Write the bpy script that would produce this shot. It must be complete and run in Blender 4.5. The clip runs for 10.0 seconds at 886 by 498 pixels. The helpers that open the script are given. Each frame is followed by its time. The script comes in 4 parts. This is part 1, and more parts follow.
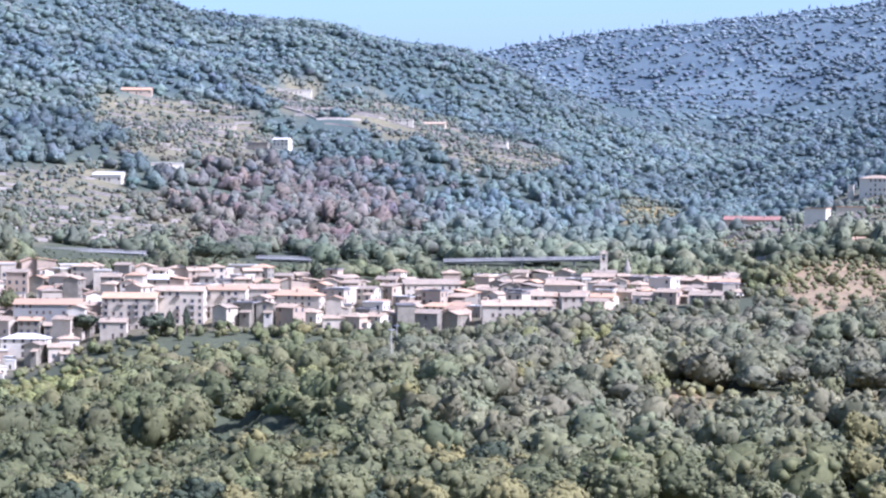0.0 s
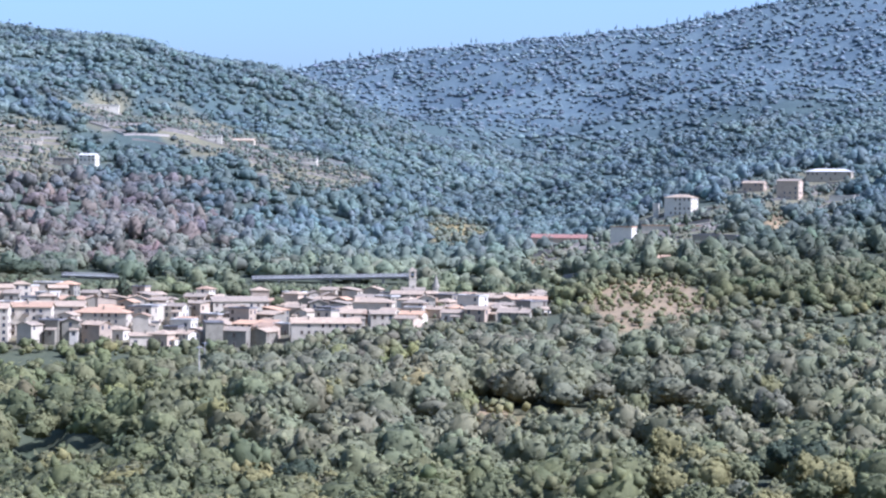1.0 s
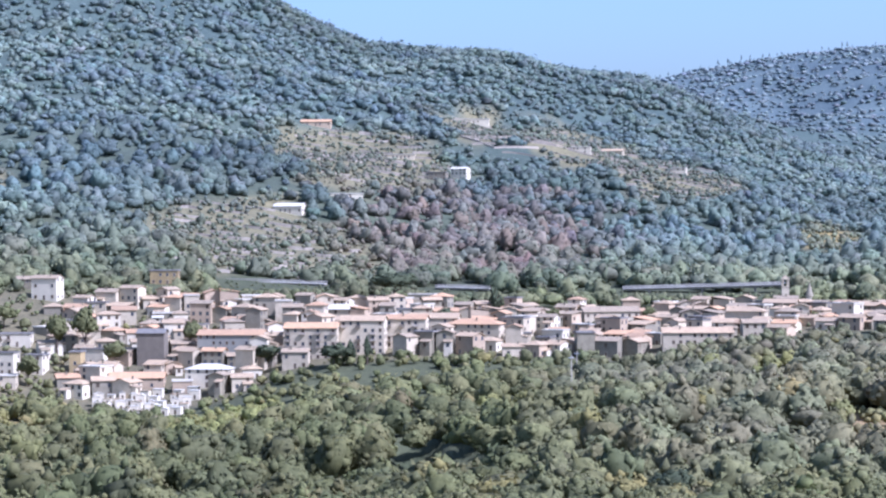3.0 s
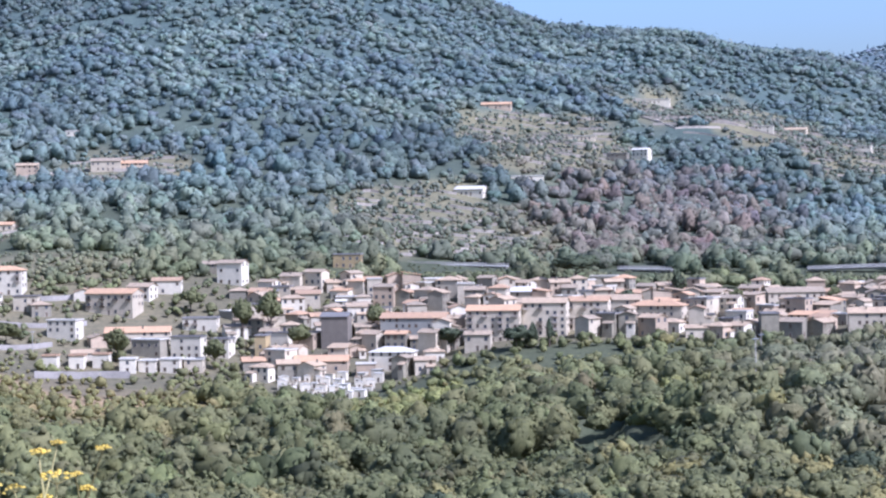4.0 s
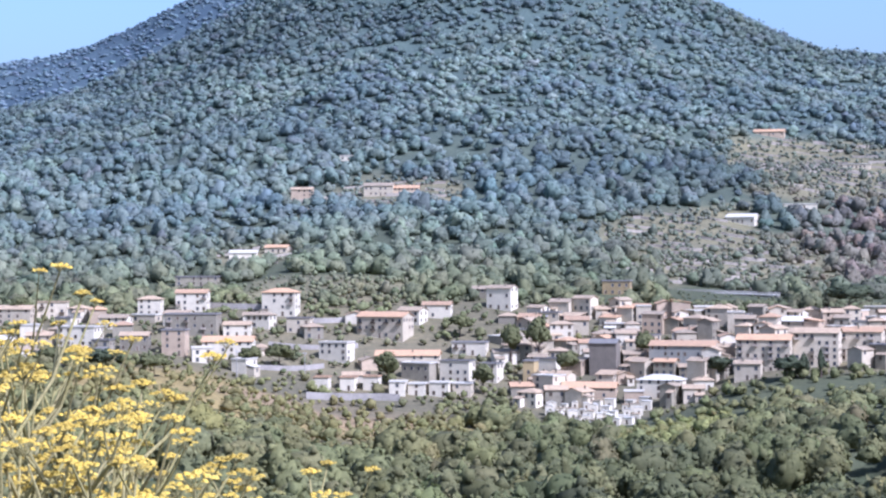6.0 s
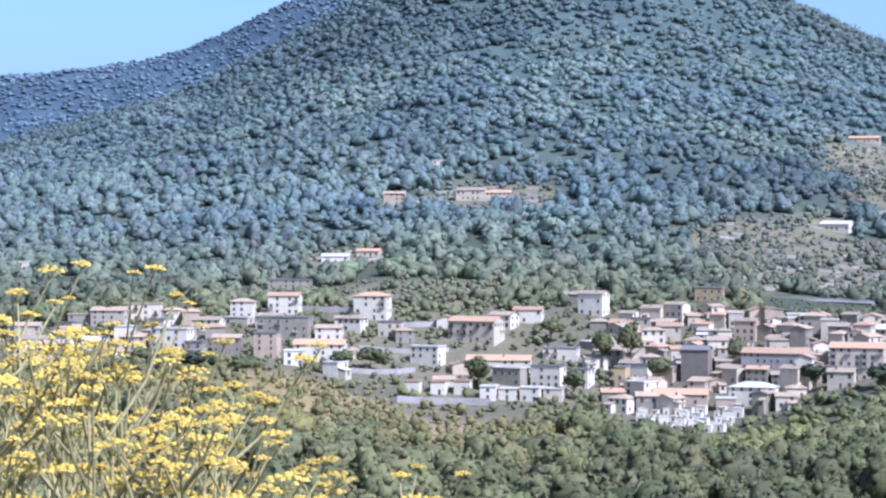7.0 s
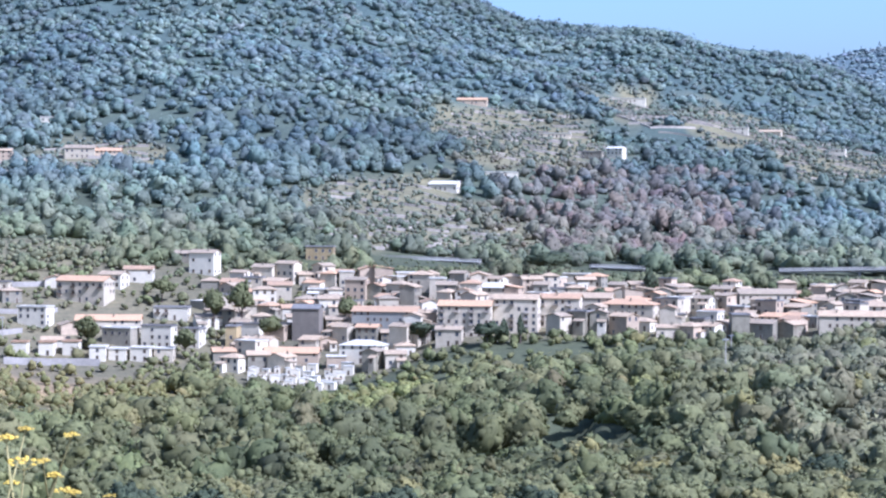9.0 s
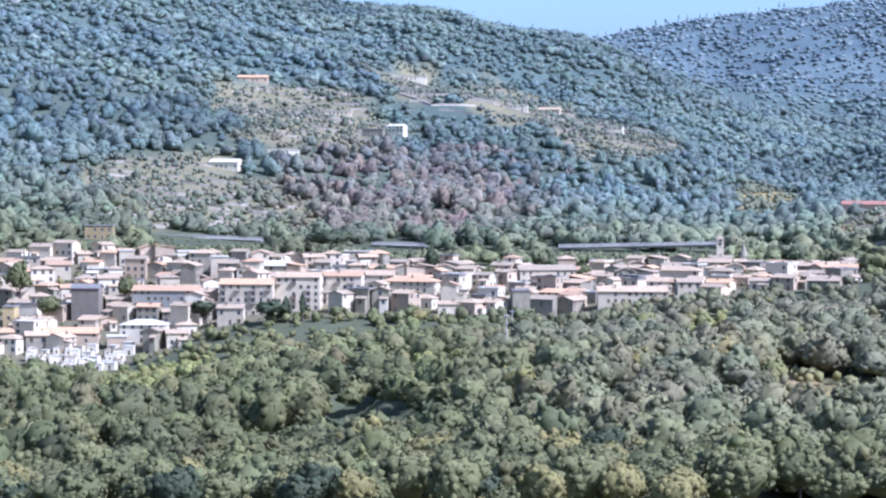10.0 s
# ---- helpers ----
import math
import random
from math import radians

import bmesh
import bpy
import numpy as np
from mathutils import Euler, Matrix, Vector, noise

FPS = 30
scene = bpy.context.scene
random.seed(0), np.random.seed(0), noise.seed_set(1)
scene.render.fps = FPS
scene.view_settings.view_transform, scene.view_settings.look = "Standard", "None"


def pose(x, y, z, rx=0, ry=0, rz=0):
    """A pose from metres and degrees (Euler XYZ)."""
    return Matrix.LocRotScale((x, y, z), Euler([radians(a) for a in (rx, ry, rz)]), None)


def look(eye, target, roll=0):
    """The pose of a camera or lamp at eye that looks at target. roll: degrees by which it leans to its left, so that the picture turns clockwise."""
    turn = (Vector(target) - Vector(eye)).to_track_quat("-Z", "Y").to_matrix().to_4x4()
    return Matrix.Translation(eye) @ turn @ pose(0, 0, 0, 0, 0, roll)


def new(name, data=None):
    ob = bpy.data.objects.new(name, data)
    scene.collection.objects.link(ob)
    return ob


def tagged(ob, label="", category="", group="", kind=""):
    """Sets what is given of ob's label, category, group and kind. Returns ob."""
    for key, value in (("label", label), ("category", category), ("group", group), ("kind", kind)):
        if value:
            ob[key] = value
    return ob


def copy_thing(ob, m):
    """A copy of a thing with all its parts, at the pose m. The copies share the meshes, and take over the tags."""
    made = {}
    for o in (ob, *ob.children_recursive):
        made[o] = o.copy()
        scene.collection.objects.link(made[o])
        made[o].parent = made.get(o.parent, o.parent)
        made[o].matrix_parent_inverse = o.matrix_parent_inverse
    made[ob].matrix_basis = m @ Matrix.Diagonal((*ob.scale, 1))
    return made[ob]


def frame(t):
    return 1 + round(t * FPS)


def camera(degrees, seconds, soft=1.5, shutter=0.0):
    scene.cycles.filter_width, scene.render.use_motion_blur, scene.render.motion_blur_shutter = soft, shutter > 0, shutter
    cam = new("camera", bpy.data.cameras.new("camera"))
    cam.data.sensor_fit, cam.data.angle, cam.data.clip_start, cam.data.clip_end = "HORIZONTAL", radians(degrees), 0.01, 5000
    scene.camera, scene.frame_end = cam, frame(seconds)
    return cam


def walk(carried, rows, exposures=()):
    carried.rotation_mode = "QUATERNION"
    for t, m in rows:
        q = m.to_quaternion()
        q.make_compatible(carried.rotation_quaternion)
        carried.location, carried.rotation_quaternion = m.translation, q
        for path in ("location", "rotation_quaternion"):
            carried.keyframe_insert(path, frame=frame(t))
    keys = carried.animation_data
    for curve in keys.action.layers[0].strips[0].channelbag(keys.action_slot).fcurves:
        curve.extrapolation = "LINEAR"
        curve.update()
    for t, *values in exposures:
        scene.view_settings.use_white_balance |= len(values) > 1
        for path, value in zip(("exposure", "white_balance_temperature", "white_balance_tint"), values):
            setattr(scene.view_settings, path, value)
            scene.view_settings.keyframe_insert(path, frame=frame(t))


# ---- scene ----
cam = camera(23.3, 10.0, soft=2.3)


def pan(bearing, tilt, lean):
    """A pose at the viewpoint: degrees to the right of north, above level, and leaning to the left."""
    a, e = radians(bearing), radians(tilt)
    return look((0, 0, 0), (math.sin(a) * math.cos(e), math.cos(a) * math.cos(e), math.sin(e)), lean)


walk(cam, [
    (0.0, pan(7.918, -1.275, 0.402)),
    (0.5, pan(11.312, -0.843, 0.260)),
    (1.0, pan(13.001, -0.768, 0.635)),
    (1.5, pan(12.944, -0.698, 0.759)),
    (2.0, pan(9.493, -0.822, 0.122)),
    (2.5, pan(6.702, -0.763, 0.377)),
    (3.0, pan(3.150, -0.530, -0.302)),
    (3.2, pan(1.925, -0.498, -0.507)),
    (4.3, pan(-2.857, -1.056, -0.701)),
    (4.5, pan(-3.679, -0.848, -0.494)),
    (5.0, pan(-5.853, -0.348, -0.552)),
    (5.5, pan(-7.412, -0.254, -0.178)),
    (6.0, pan(-8.856, -0.185, -0.250)),
    (6.2, pan(-9.234, 0.011, -0.393)),
    (7.3, pan(-11.624, -0.046, 0.350)),
    (7.5, pan(-11.096, 0.410, 0.516)),
    (8.0, pan(-7.979, 0.640, -0.432)),
    (8.5, pan(-3.941, -0.567, -0.179)),
    (9.0, pan(-0.966, -1.100, 0.371)),
    (9.5, pan(2.202, -1.391, 0.067)),
    (10.0, pan(4.850, -1.668, 0.176)),
], exposures=[(0, 1.3, 4800, 26), (1, 1.1, 4700, 20), (2.5, 1.08, 4750, 23), (4.5, 0.9, 4800, 22), (6, 0.95, 4800, 22), (7.5, 0.97, 4600, 19), (9, 1.1, 4620, 19), (10, 1.2, 4650, 19)])

# ---------------------------------------------------------------- light
SUN_BEARING, SUN_HEIGHT = 121.0, 47.0
world = bpy.data.worlds.new("world")
scene.world = world
world.use_nodes = True
sky = world.node_tree.nodes.new("ShaderNodeTexSky")
sky.sky_type, sky.sun_disc = "NISHITA", False
sky.sun_elevation, sky.sun_rotation = radians(SUN_HEIGHT), radians(SUN_BEARING)
sky.air_density, sky.dust_density, sky.ozone_density = 1.0, 3.0, 2.0
world.node_tree.nodes["Background"].inputs["Strength"].default_value = 0.105
world.node_tree.links.new(sky.outputs[0], world.node_tree.nodes["Background"].inputs["Color"])
sun = new("sun", bpy.data.lights.new("sun", "SUN"))
sun.data.energy, sun.data.angle, sun.data.color = 4.2, radians(0.5), (1.0, 0.9, 0.87)
sa, se = radians(SUN_BEARING), radians(SUN_HEIGHT)
sun.matrix_world = look((math.sin(sa) * math.cos(se) * 50, math.cos(sa) * math.cos(se) * 50, math.sin(se) * 50), (0, 0, 0))

# ---------------------------------------------------------------- materials


def material(name, rough=0.8, spec=0.3):
    m = bpy.data.materials.new(name)
    m.use_nodes = True
    nt = m.node_tree
    b = nt.nodes["Principled BSDF"]
    b.inputs["Roughness"].default_value = rough
    b.inputs["Specular IOR Level"].default_value = spec
    return m, nt, b


def tex_noise(nt, scale, detail=4, rough=0.6, coords="Object"):
    n = nt.nodes.new("ShaderNodeTexNoise")
    n.inputs["Scale"].default_value, n.inputs["Detail"].default_value, n.inputs["Roughness"].default_value = scale, detail, rough
    c = nt.nodes.new("ShaderNodeTexCoord")
    nt.links.new(c.outputs[coords], n.inputs["Vector"])
    return n


def ramp(nt, source, stops):
    r = nt.nodes.new("ShaderNodeValToRGB")
    e = r.color_ramp.elements
    while len(e) < len(stops):
        e.new(0.5)
    for k, (p, c) in zip(e, stops):
        k.position, k.color = p, (*c, 1)
    nt.links.new(source, r.inputs["Fac"])
    return r.outputs["Color"]


def mixed(nt, a, b, fac, mode="MIX"):
    m = nt.nodes.new("ShaderNodeMix")
    m.data_type, m.blend_type = "RGBA", mode
    for sock, v in ((m.inputs[6], a), (m.inputs[7], b), (m.inputs[0], fac)):
        if isinstance(v, bpy.types.NodeSocket):
            nt.links.new(v, sock)
        else:
            sock.default_value = (*v, 1) if isinstance(v, tuple) else v
    return m.outputs[2]


def bump(nt, b, source, strength, distance):
    n = nt.nodes.new("ShaderNodeBump")
    n.inputs["Strength"].default_value, n.inputs["Distance"].default_value = strength, distance
    nt.links.new(source, n.inputs["Height"])
    nt.links.new(n.outputs[0], b.inputs["Normal"])


def blotched(name, colour, other, scale=0.4, fine=4.0, rough=0.85, bumps=0.3, spread=0.24, spec=0.3):
    """A weathered surface: two colours in blotches, fine grain, and a shift from one object to the next."""
    m, nt, b = material(name, rough, spec)
    big, small = tex_noise(nt, scale), tex_noise(nt, fine, 6)
    c = ramp(nt, big.outputs["Fac"], [(0.35, colour), (0.7, other)])
    info = nt.nodes.new("ShaderNodeObjectInfo")
    shift = ramp(nt, info.outputs["Random"], [(0.0, (1 - spread,) * 3), (1.0, (1 + spread * 0.4,) * 3)])
    c = mixed(nt, c, shift, 1.0, "MULTIPLY")
    grain = ramp(nt, small.outputs["Fac"], [(0.3, (0.8, 0.8, 0.8)), (0.7, (1.08, 1.08, 1.08))])
    c = mixed(nt, c, grain, 1.0, "MULTIPLY")
    nt.links.new(c, b.inputs["Base Color"])
    bump(nt, b, small.outputs["Fac"], bumps, 0.05)
    return m


WALLS = [
    blotched("cream_render", (0.57, 0.485, 0.335), (0.48, 0.405, 0.275)),
    blotched("pink_render", (0.50, 0.385, 0.25), (0.42, 0.32, 0.21)),
    blotched("white_render", (0.68, 0.605, 0.44), (0.60, 0.53, 0.385), spread=0.15),
    blotched("grey_render", (0.308, 0.271, 0.190), (0.243, 0.214, 0.149)),
    blotched("ochre_render", (0.444, 0.335, 0.160), (0.371, 0.278, 0.137)),
    blotched("bare_stone", (0.300, 0.264, 0.178), (0.215, 0.186, 0.124), fine=1.6, bumps=0.8),
    blotched("bluish_render", (0.357, 0.343, 0.279), (0.308, 0.293, 0.238), spread=0.1),
    blotched("umber_render", (0.193, 0.164, 0.124), (0.157, 0.135, 0.101), spread=0.1),
]
CREAM, PINK, WHITE, GREY, OCHRE, STONE, BLUISH, UMBER = range(8)


def tile_mat(name, colour, other):
    """Roof of clay pantiles: courses run up the slope."""
    m, nt, b = material(name, 0.85, 0.25)
    big, small = tex_noise(nt, 0.5), tex_noise(nt, 3.0, 5)
    c = ramp(nt, big.outputs["Fac"], [(0.3, colour), (0.7, other)])
    info = nt.nodes.new("ShaderNodeObjectInfo")
    c = mixed(nt, c, ramp(nt, info.outputs["Random"], [(0.0, (0.72, 0.74, 0.78)), (1.0, (1.12, 1.05, 1.0))]), 1.0, "MULTIPLY")
    c = mixed(nt, c, ramp(nt, small.outputs["Fac"], [(0.3, (0.72, 0.72, 0.74)), (0.7, (1.12, 1.1, 1.08))]), 1.0, "MULTIPLY")
    nt.links.new(c, b.inputs["Base Color"])
    w = nt.nodes.new("ShaderNodeTexWave")
    w.inputs["Scale"].default_value = 1.4
    t = nt.nodes.new("ShaderNodeTexCoord")
    nt.links.new(t.outputs["Object"], w.inputs["Vector"])
    bump(nt, b, w.outputs["Fac"], 0.5, 0.08)
    return m


ROOFS = [
    tile_mat("old_tiles", (0.44, 0.35, 0.22), (0.33, 0.26, 0.165)),
    tile_mat("new_tiles", (0.50, 0.33, 0.18), (0.42, 0.285, 0.165)),
    blotched("pale_roof", (0.56, 0.52, 0.42), (0.47, 0.43, 0.345), spread=0.1),
    tile_mat("red_roof", (0.36, 0.19, 0.13), (0.30, 0.16, 0.11)),
    blotched("grey_roof", (0.232, 0.217, 0.189), (0.185, 0.170, 0.147)),
]
OLD, NEW, PALE, RED, SLATE = range(5)

glass, nt, b = material("window_glass", 0.12, 0.6)
b.inputs["Base Color"].default_value = (0.075, 0.08, 0.085, 1)
shutter = blotched("shutter_paint", (0.14, 0.105, 0.07), (0.10, 0.075, 0.05), 2.0, spread=0.5)
trim = blotched("stone_trim", (0.50, 0.43, 0.33), (0.42, 0.36, 0.28), 1.0)
metal = blotched("galvanised_steel", (0.48, 0.52, 0.54), (0.38, 0.43, 0.46), 0.4, rough=0.5)
pale_concrete = blotched("pale_concrete", (0.47, 0.44, 0.37), (0.38, 0.355, 0.30), 0.15, 1.0)
concrete = blotched("concrete", (0.40, 0.36, 0.30), (0.30, 0.27, 0.22), 0.15, 1.0)
bark = blotched("bark", (0.16, 0.12, 0.09), (0.09, 0.07, 0.05), 1.0, 8.0, bumps=0.9)
dry_stone = blotched("dry_stone", (0.44, 0.385, 0.30), (0.31, 0.27, 0.21), 0.5, 2.0, bumps=0.9)


def coloured(name, attribute, rough, fine, translucent=0.0):
    """Surface whose colour comes with the mesh (species of tree, kind of soil, painted haze and shade), broken by noise
    at two scales.
    """
    m, nt, b = material(name, rough, 0.15)
    a = nt.nodes.new("ShaderNodeVertexColor")
    a.layer_name = attribute
    small, big = tex_noise(nt, fine, 5, 0.7), tex_noise(nt, fine * 0.03, 4, 0.6)
    c = mixed(nt, a.outputs["Color"], ramp(nt, small.outputs["Fac"], [(0.3, (0.7, 0.72, 0.7)), (0.72, (1.25, 1.23, 1.16))]), 1.0, "MULTIPLY")
    c = mixed(nt, c, ramp(nt, big.outputs["Fac"], [(0.35, (0.82, 0.84, 0.86)), (0.65, (1.14, 1.12, 1.04))]), 1.0, "MULTIPLY")
    nt.links.new(c, b.inputs["Base Color"])
    if translucent:
        t = nt.nodes.new("ShaderNodeBsdfTranslucent")
        nt.links.new(c, t.inputs["Color"])
        x = nt.nodes.new("ShaderNodeMixShader")
        x.inputs[0].default_value = translucent
        nt.links.new(b.outputs[0], x.inputs[1])
        nt.links.new(t.outputs[0], x.inputs[2])
        nt.links.new(x.outputs[0], nt.nodes["Material Output"].inputs["Surface"])
        leafy = tex_noise(nt, 1.6, 5, 0.75)
        bump(nt, b, leafy.outputs["Fac"], 0.5, 0.3)
    else:
        bump(nt, b, small.outputs["Fac"], 0.6, 0.4)
    return m


foliage = coloured("foliage", "leaf_haze_colour", 0.75, 0.5, 0.2)
soil = coloured("soil_and_grass", "soil_haze_colour", 0.95, 0.35)

# ---------------------------------------------------------------- lie of the land
# Heights follow rings round the viewpoint, their angles fitted to the camera's view: (distance, [(bearing, elevation
# angle), ...])
RINGS = [
    (450, [(-24, -8.3), (0, -8.6), (24, -7.2)]),
    (600, [(-24, -6.0), (-18, -6.0), (-12, -6.8), (-3, -7.1), (3, -7.0), (8, -6.5), (14, -6.2), (24, -5.4)]),
    (760, [(-24, -4.6), (-18, -4.4), (-12, -5.4), (-6, -5.7), (-1, -5.5), (5, -5.0), (12, -4.6), (18, -4.4), (24, -4.0)]),
    (920, [(-24, -3.7), (-18, -3.3), (-15, -3.6), (-12, -4.35), (-6, -4.6), (-3, -4.5), (-0.5, -3.8), (3, -3.65), (8.6, -3.7), (11, -3.2), (18, -2.8), (24, -2.9)]),
    (1100, [(-24, -2.2), (-18, -1.8), (-12, -1.5), (-6, -1.7), (0, -1.9), (6, -2.15), (12, -2.0), (15, -2.1), (18, -1.5), (24, -1.4)]),
    (1350, [(-24, -0.4), (-18, -0.2), (-12, 0.1), (-6, 0.0), (0, -0.5), (6, -0.8), (12, -1.2), (16, -0.9), (20, 0.1), (24, 0.2)]),
    (1700, [(-24, 1.2), (-18, 1.9), (-12, 2.5), (-6, 2.5), (0, 1.7), (6, 1.2), (10, 0.5), (14, -0.3), (17, -0.2), (20, 0.9), (24, 1.3)]),
    (2100, [(-24, 1.8), (-18, 3.4), (-12, 4.9), (-6, 5.2), (0, 3.8), (6, 2.8), (10, 1.7), (14, 0.7), (18, 1.0), (24, 2.0)]),
    (2500, [(-24, 2.0), (-21, 2.95), (-18, 3.95), (-15.4, 5.25), (-13, 6.9), (-9, 8.4), (-6, 8.3), (-3, 6.9), (0, 5.42), (2, 4.58), (4.4, 4.72), (6, 4.08), (8.7, 3.7), (10.4, 3.1), (12, 2.3), (15, 1.4), (18, 1.7), (24, 2.7)]),
    (3000, [(-24, 2.3), (-18, 3.5), (-12, 6.0), (-6, 7.0), (0, 4.2), (6, 3.0), (9, 2.8), (12, 2.7), (18, 3.1), (24, 4.0)]),
    (3700, [(-24, 4.2), (-20.6, 4.66), (-18.5, 4.85), (-16.9, 5.45), (-15.4, 6.2), (-13, 6.9), (-9, 7.3), (-3, 5.6), (3, 3.4), (7, 3.2), (9, 3.85), (12.3, 4.45), (16.2, 4.9), (20.7, 5.62), (24, 6.15)]),
    (4850, [(-24, 2.6), (0, 2.4), (24, 3.6)]),
]
# hollows added to the wooded valley floor to hold dark shade: bearing, distance, half width in degrees, half length in
# metres, depth
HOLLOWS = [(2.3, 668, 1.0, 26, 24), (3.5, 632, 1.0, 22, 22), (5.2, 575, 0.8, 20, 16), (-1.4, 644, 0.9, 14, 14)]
# the bank on which the camera stands, falling away in front of it
NEAR = [(0, -1.62), (3, -1.75), (8, -2.9), (25, -10.0), (60, -22.0), (140, -40.0), (300, -58.0)]


def value_noise(x, y, seed=0):
    """Smooth noise in -1..1 on a unit lattice."""
    xi, yi = np.floor(x), np.floor(y)
    fx, fy = x - xi, y - yi
    fx, fy = fx * fx * (3 - 2 * fx), fy * fy * (3 - 2 * fy)

    def corner(a, b):
        h = np.sin(a * 127.1 + b * 311.7 + seed * 74.7) * 43758.5453
        return (h - np.floor(h)) * 2 - 1
    return ((corner(xi, yi) * (1 - fx) + corner(xi + 1, yi) * fx) * (1 - fy)
            + (corner(xi, yi + 1) * (1 - fx) + corner(xi + 1, yi + 1) * fx) * fy)


def fbm(x, y, seed=0, octaves=4):
    return sum(value_noise(x * 2 ** k, y * 2 ** k, seed + 11 * k) * 0.5 ** k for k in range(octaves))


def land(x, y):
    """Height of the ground at plan positions x, y (arrays)."""
    x, y = np.asarray(x, float), np.asarray(y, float)
    r = np.hypot(x, y) + 1e-6
    az = np.degrees(np.arctan2(x, y))
    az = np.where(np.abs(az) > 40, np.sign(az) * np.maximum(24, 40 - (np.abs(az) - 40) * 0.2), az)
    az = az + 0.5 * value_noise(r / 260, az / 5, 3)
    rs = [d for d, _ in NEAR] + [d for d, _ in RINGS]
    zs = [np.full_like(r, h) for _, h in NEAR]
    for d, knots in RINGS:
        el = sum(np.interp(az + o, [k[0] for k in knots], [k[1] for k in knots]) for o in (-0.6, 0, 0.6)) / 3
        zs.append(d * np.tan(np.radians(el)))
    rs, zs = np.array(rs), np.array(zs)
    k = np.clip(np.searchsorted(rs, r) - 1, 0, len(rs) - 2)
    take = np.take_along_axis

    def ring(i):
        i = np.clip(i, 0, len(rs) - 1)
        return rs[i], take(zs, i[None], 0)[0]
    (r0, z0), (r1, z1), (r2, z2), (r3, z3) = ring(k - 1), ring(k), ring(k + 1), ring(k + 2)
    h = r2 - r1
    m1 = np.where(k > 0, (z2 - z0) / np.maximum(r2 - r0, 1e-6), (z2 - z1) / h)
    m2 = np.where(k < len(rs) - 2, (z3 - z1) / np.maximum(r3 - r1, 1e-6), (z2 - z1) / h)
    u = np.clip((r - r1) / h, 0, 1)
    z = ((1 + 2 * u) * (1 - u) ** 2 * z1 + u * (1 - u) ** 2 * h * m1 + u * u * (3 - 2 * u) * z2 + u * u * (u - 1) * h * m2)
    rough = np.interp(r, [0, 20, 400, 850, 950, 1150, 1500, 2200, 2480, 2600, 4000], [0, 0.2, 5, 4, 1, 1, 9, 15, 5, 16, 10])
    bearing = np.degrees(np.arctan2(x, y))
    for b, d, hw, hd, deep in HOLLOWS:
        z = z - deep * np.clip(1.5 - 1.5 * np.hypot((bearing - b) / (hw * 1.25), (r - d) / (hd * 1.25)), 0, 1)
    return z + rough * fbm(x / 170, y / 170, 5, 4) * 0.8


def ground(x, y):
    return float(land(np.array([x]), np.array([y]))[0])

# ---------------------------------------------------------------- what grows where
# open or special ground: bearing, distance, half width in degrees, half depth in metres, kind, share of trees left
PLOTS = [
    (-1.9, 1336, 2.87, 150, "dry", 0.35),
    (1.1, 1744, 2.26, 166, "dry", 0.3),
    (6.3, 1958, 3.02, 154, "dry", 0.35),
    (4.5, 1968, 1.36, 138, "dry", 0.4),
    (3.9, 1434, 3.62, 210, "brown", 1.0),
    (-10.5, 1530, 1.81, 70, "dry", 0.4),
    (-12.7, 1506, 0.60, 72, "dry", 0.5),
    (-13.9, 1290, 1.21, 42, "dry", 0.5),
    (18.5, 1016, 1.66, 92, "ochre", 0.35),
    (15.4, 1214, 0.57, 50, "ochre", 0.1),
    (21.8, 1372, 0.36, 98, "ochre", 0.0),
    (19.2, 1386, 1.81, 173, "dry", 0.35),
    (22.2, 1524, 1.81, 172, "dry", 0.45),
    (16.9, 1334, 1.66, 218, "dry", 0.4),
    (9.3, 1834, 1.96, 150, "dry", 0.5),
    (-16.4, 854, 3.92, 72, "grass", 0.4),
    (-11.7, 901, 1.81, 44, "ochre", 0.25),
    (-12.2, 718, 0.60, 44, "ochre", 0.0),
    (-9.4, 844, 2.26, 91, "grass", 0.6),
    (-15.4, 846, 3.02, 84, "grass", 0.45),
    (-2.6, 821, 1.66, 55, "lime", 1.0),
    (14.8, 656, 1.51, 28, "grass", 0.3),
    (18.3, 642, 1.66, 32, "grass", 0.4),
    (14.3, 682, 0.90, 28, "ochre", 0.5),
    (4.5, 769, 0.90, 22, "lime", 1.0),
    (11.8, 848, 0.60, 28, "lime", 1.0),
    (13.5, 1581, 1.06, 171, "grass", 0.3),
    (13.3, 838, 5.58, 71, "olive", 1.0),
    (-12.3, 1125, 2.11, 53, "dry", 0.4),
    (-13.8, 1003, 7.54, 35, "dry", 0.2),
    (-13.0, 838, 4.6, 62, "grass", 0.5),
    (-10.8, 745, 1.2, 34, "ochre", 0.15),
    (-12.5, 900, 2.4, 22, "ochre", 0.12),
]
PLOT_NAMES = ("dry", "grass", "ochre", "brown", "lime", "olive", "shade_patch")


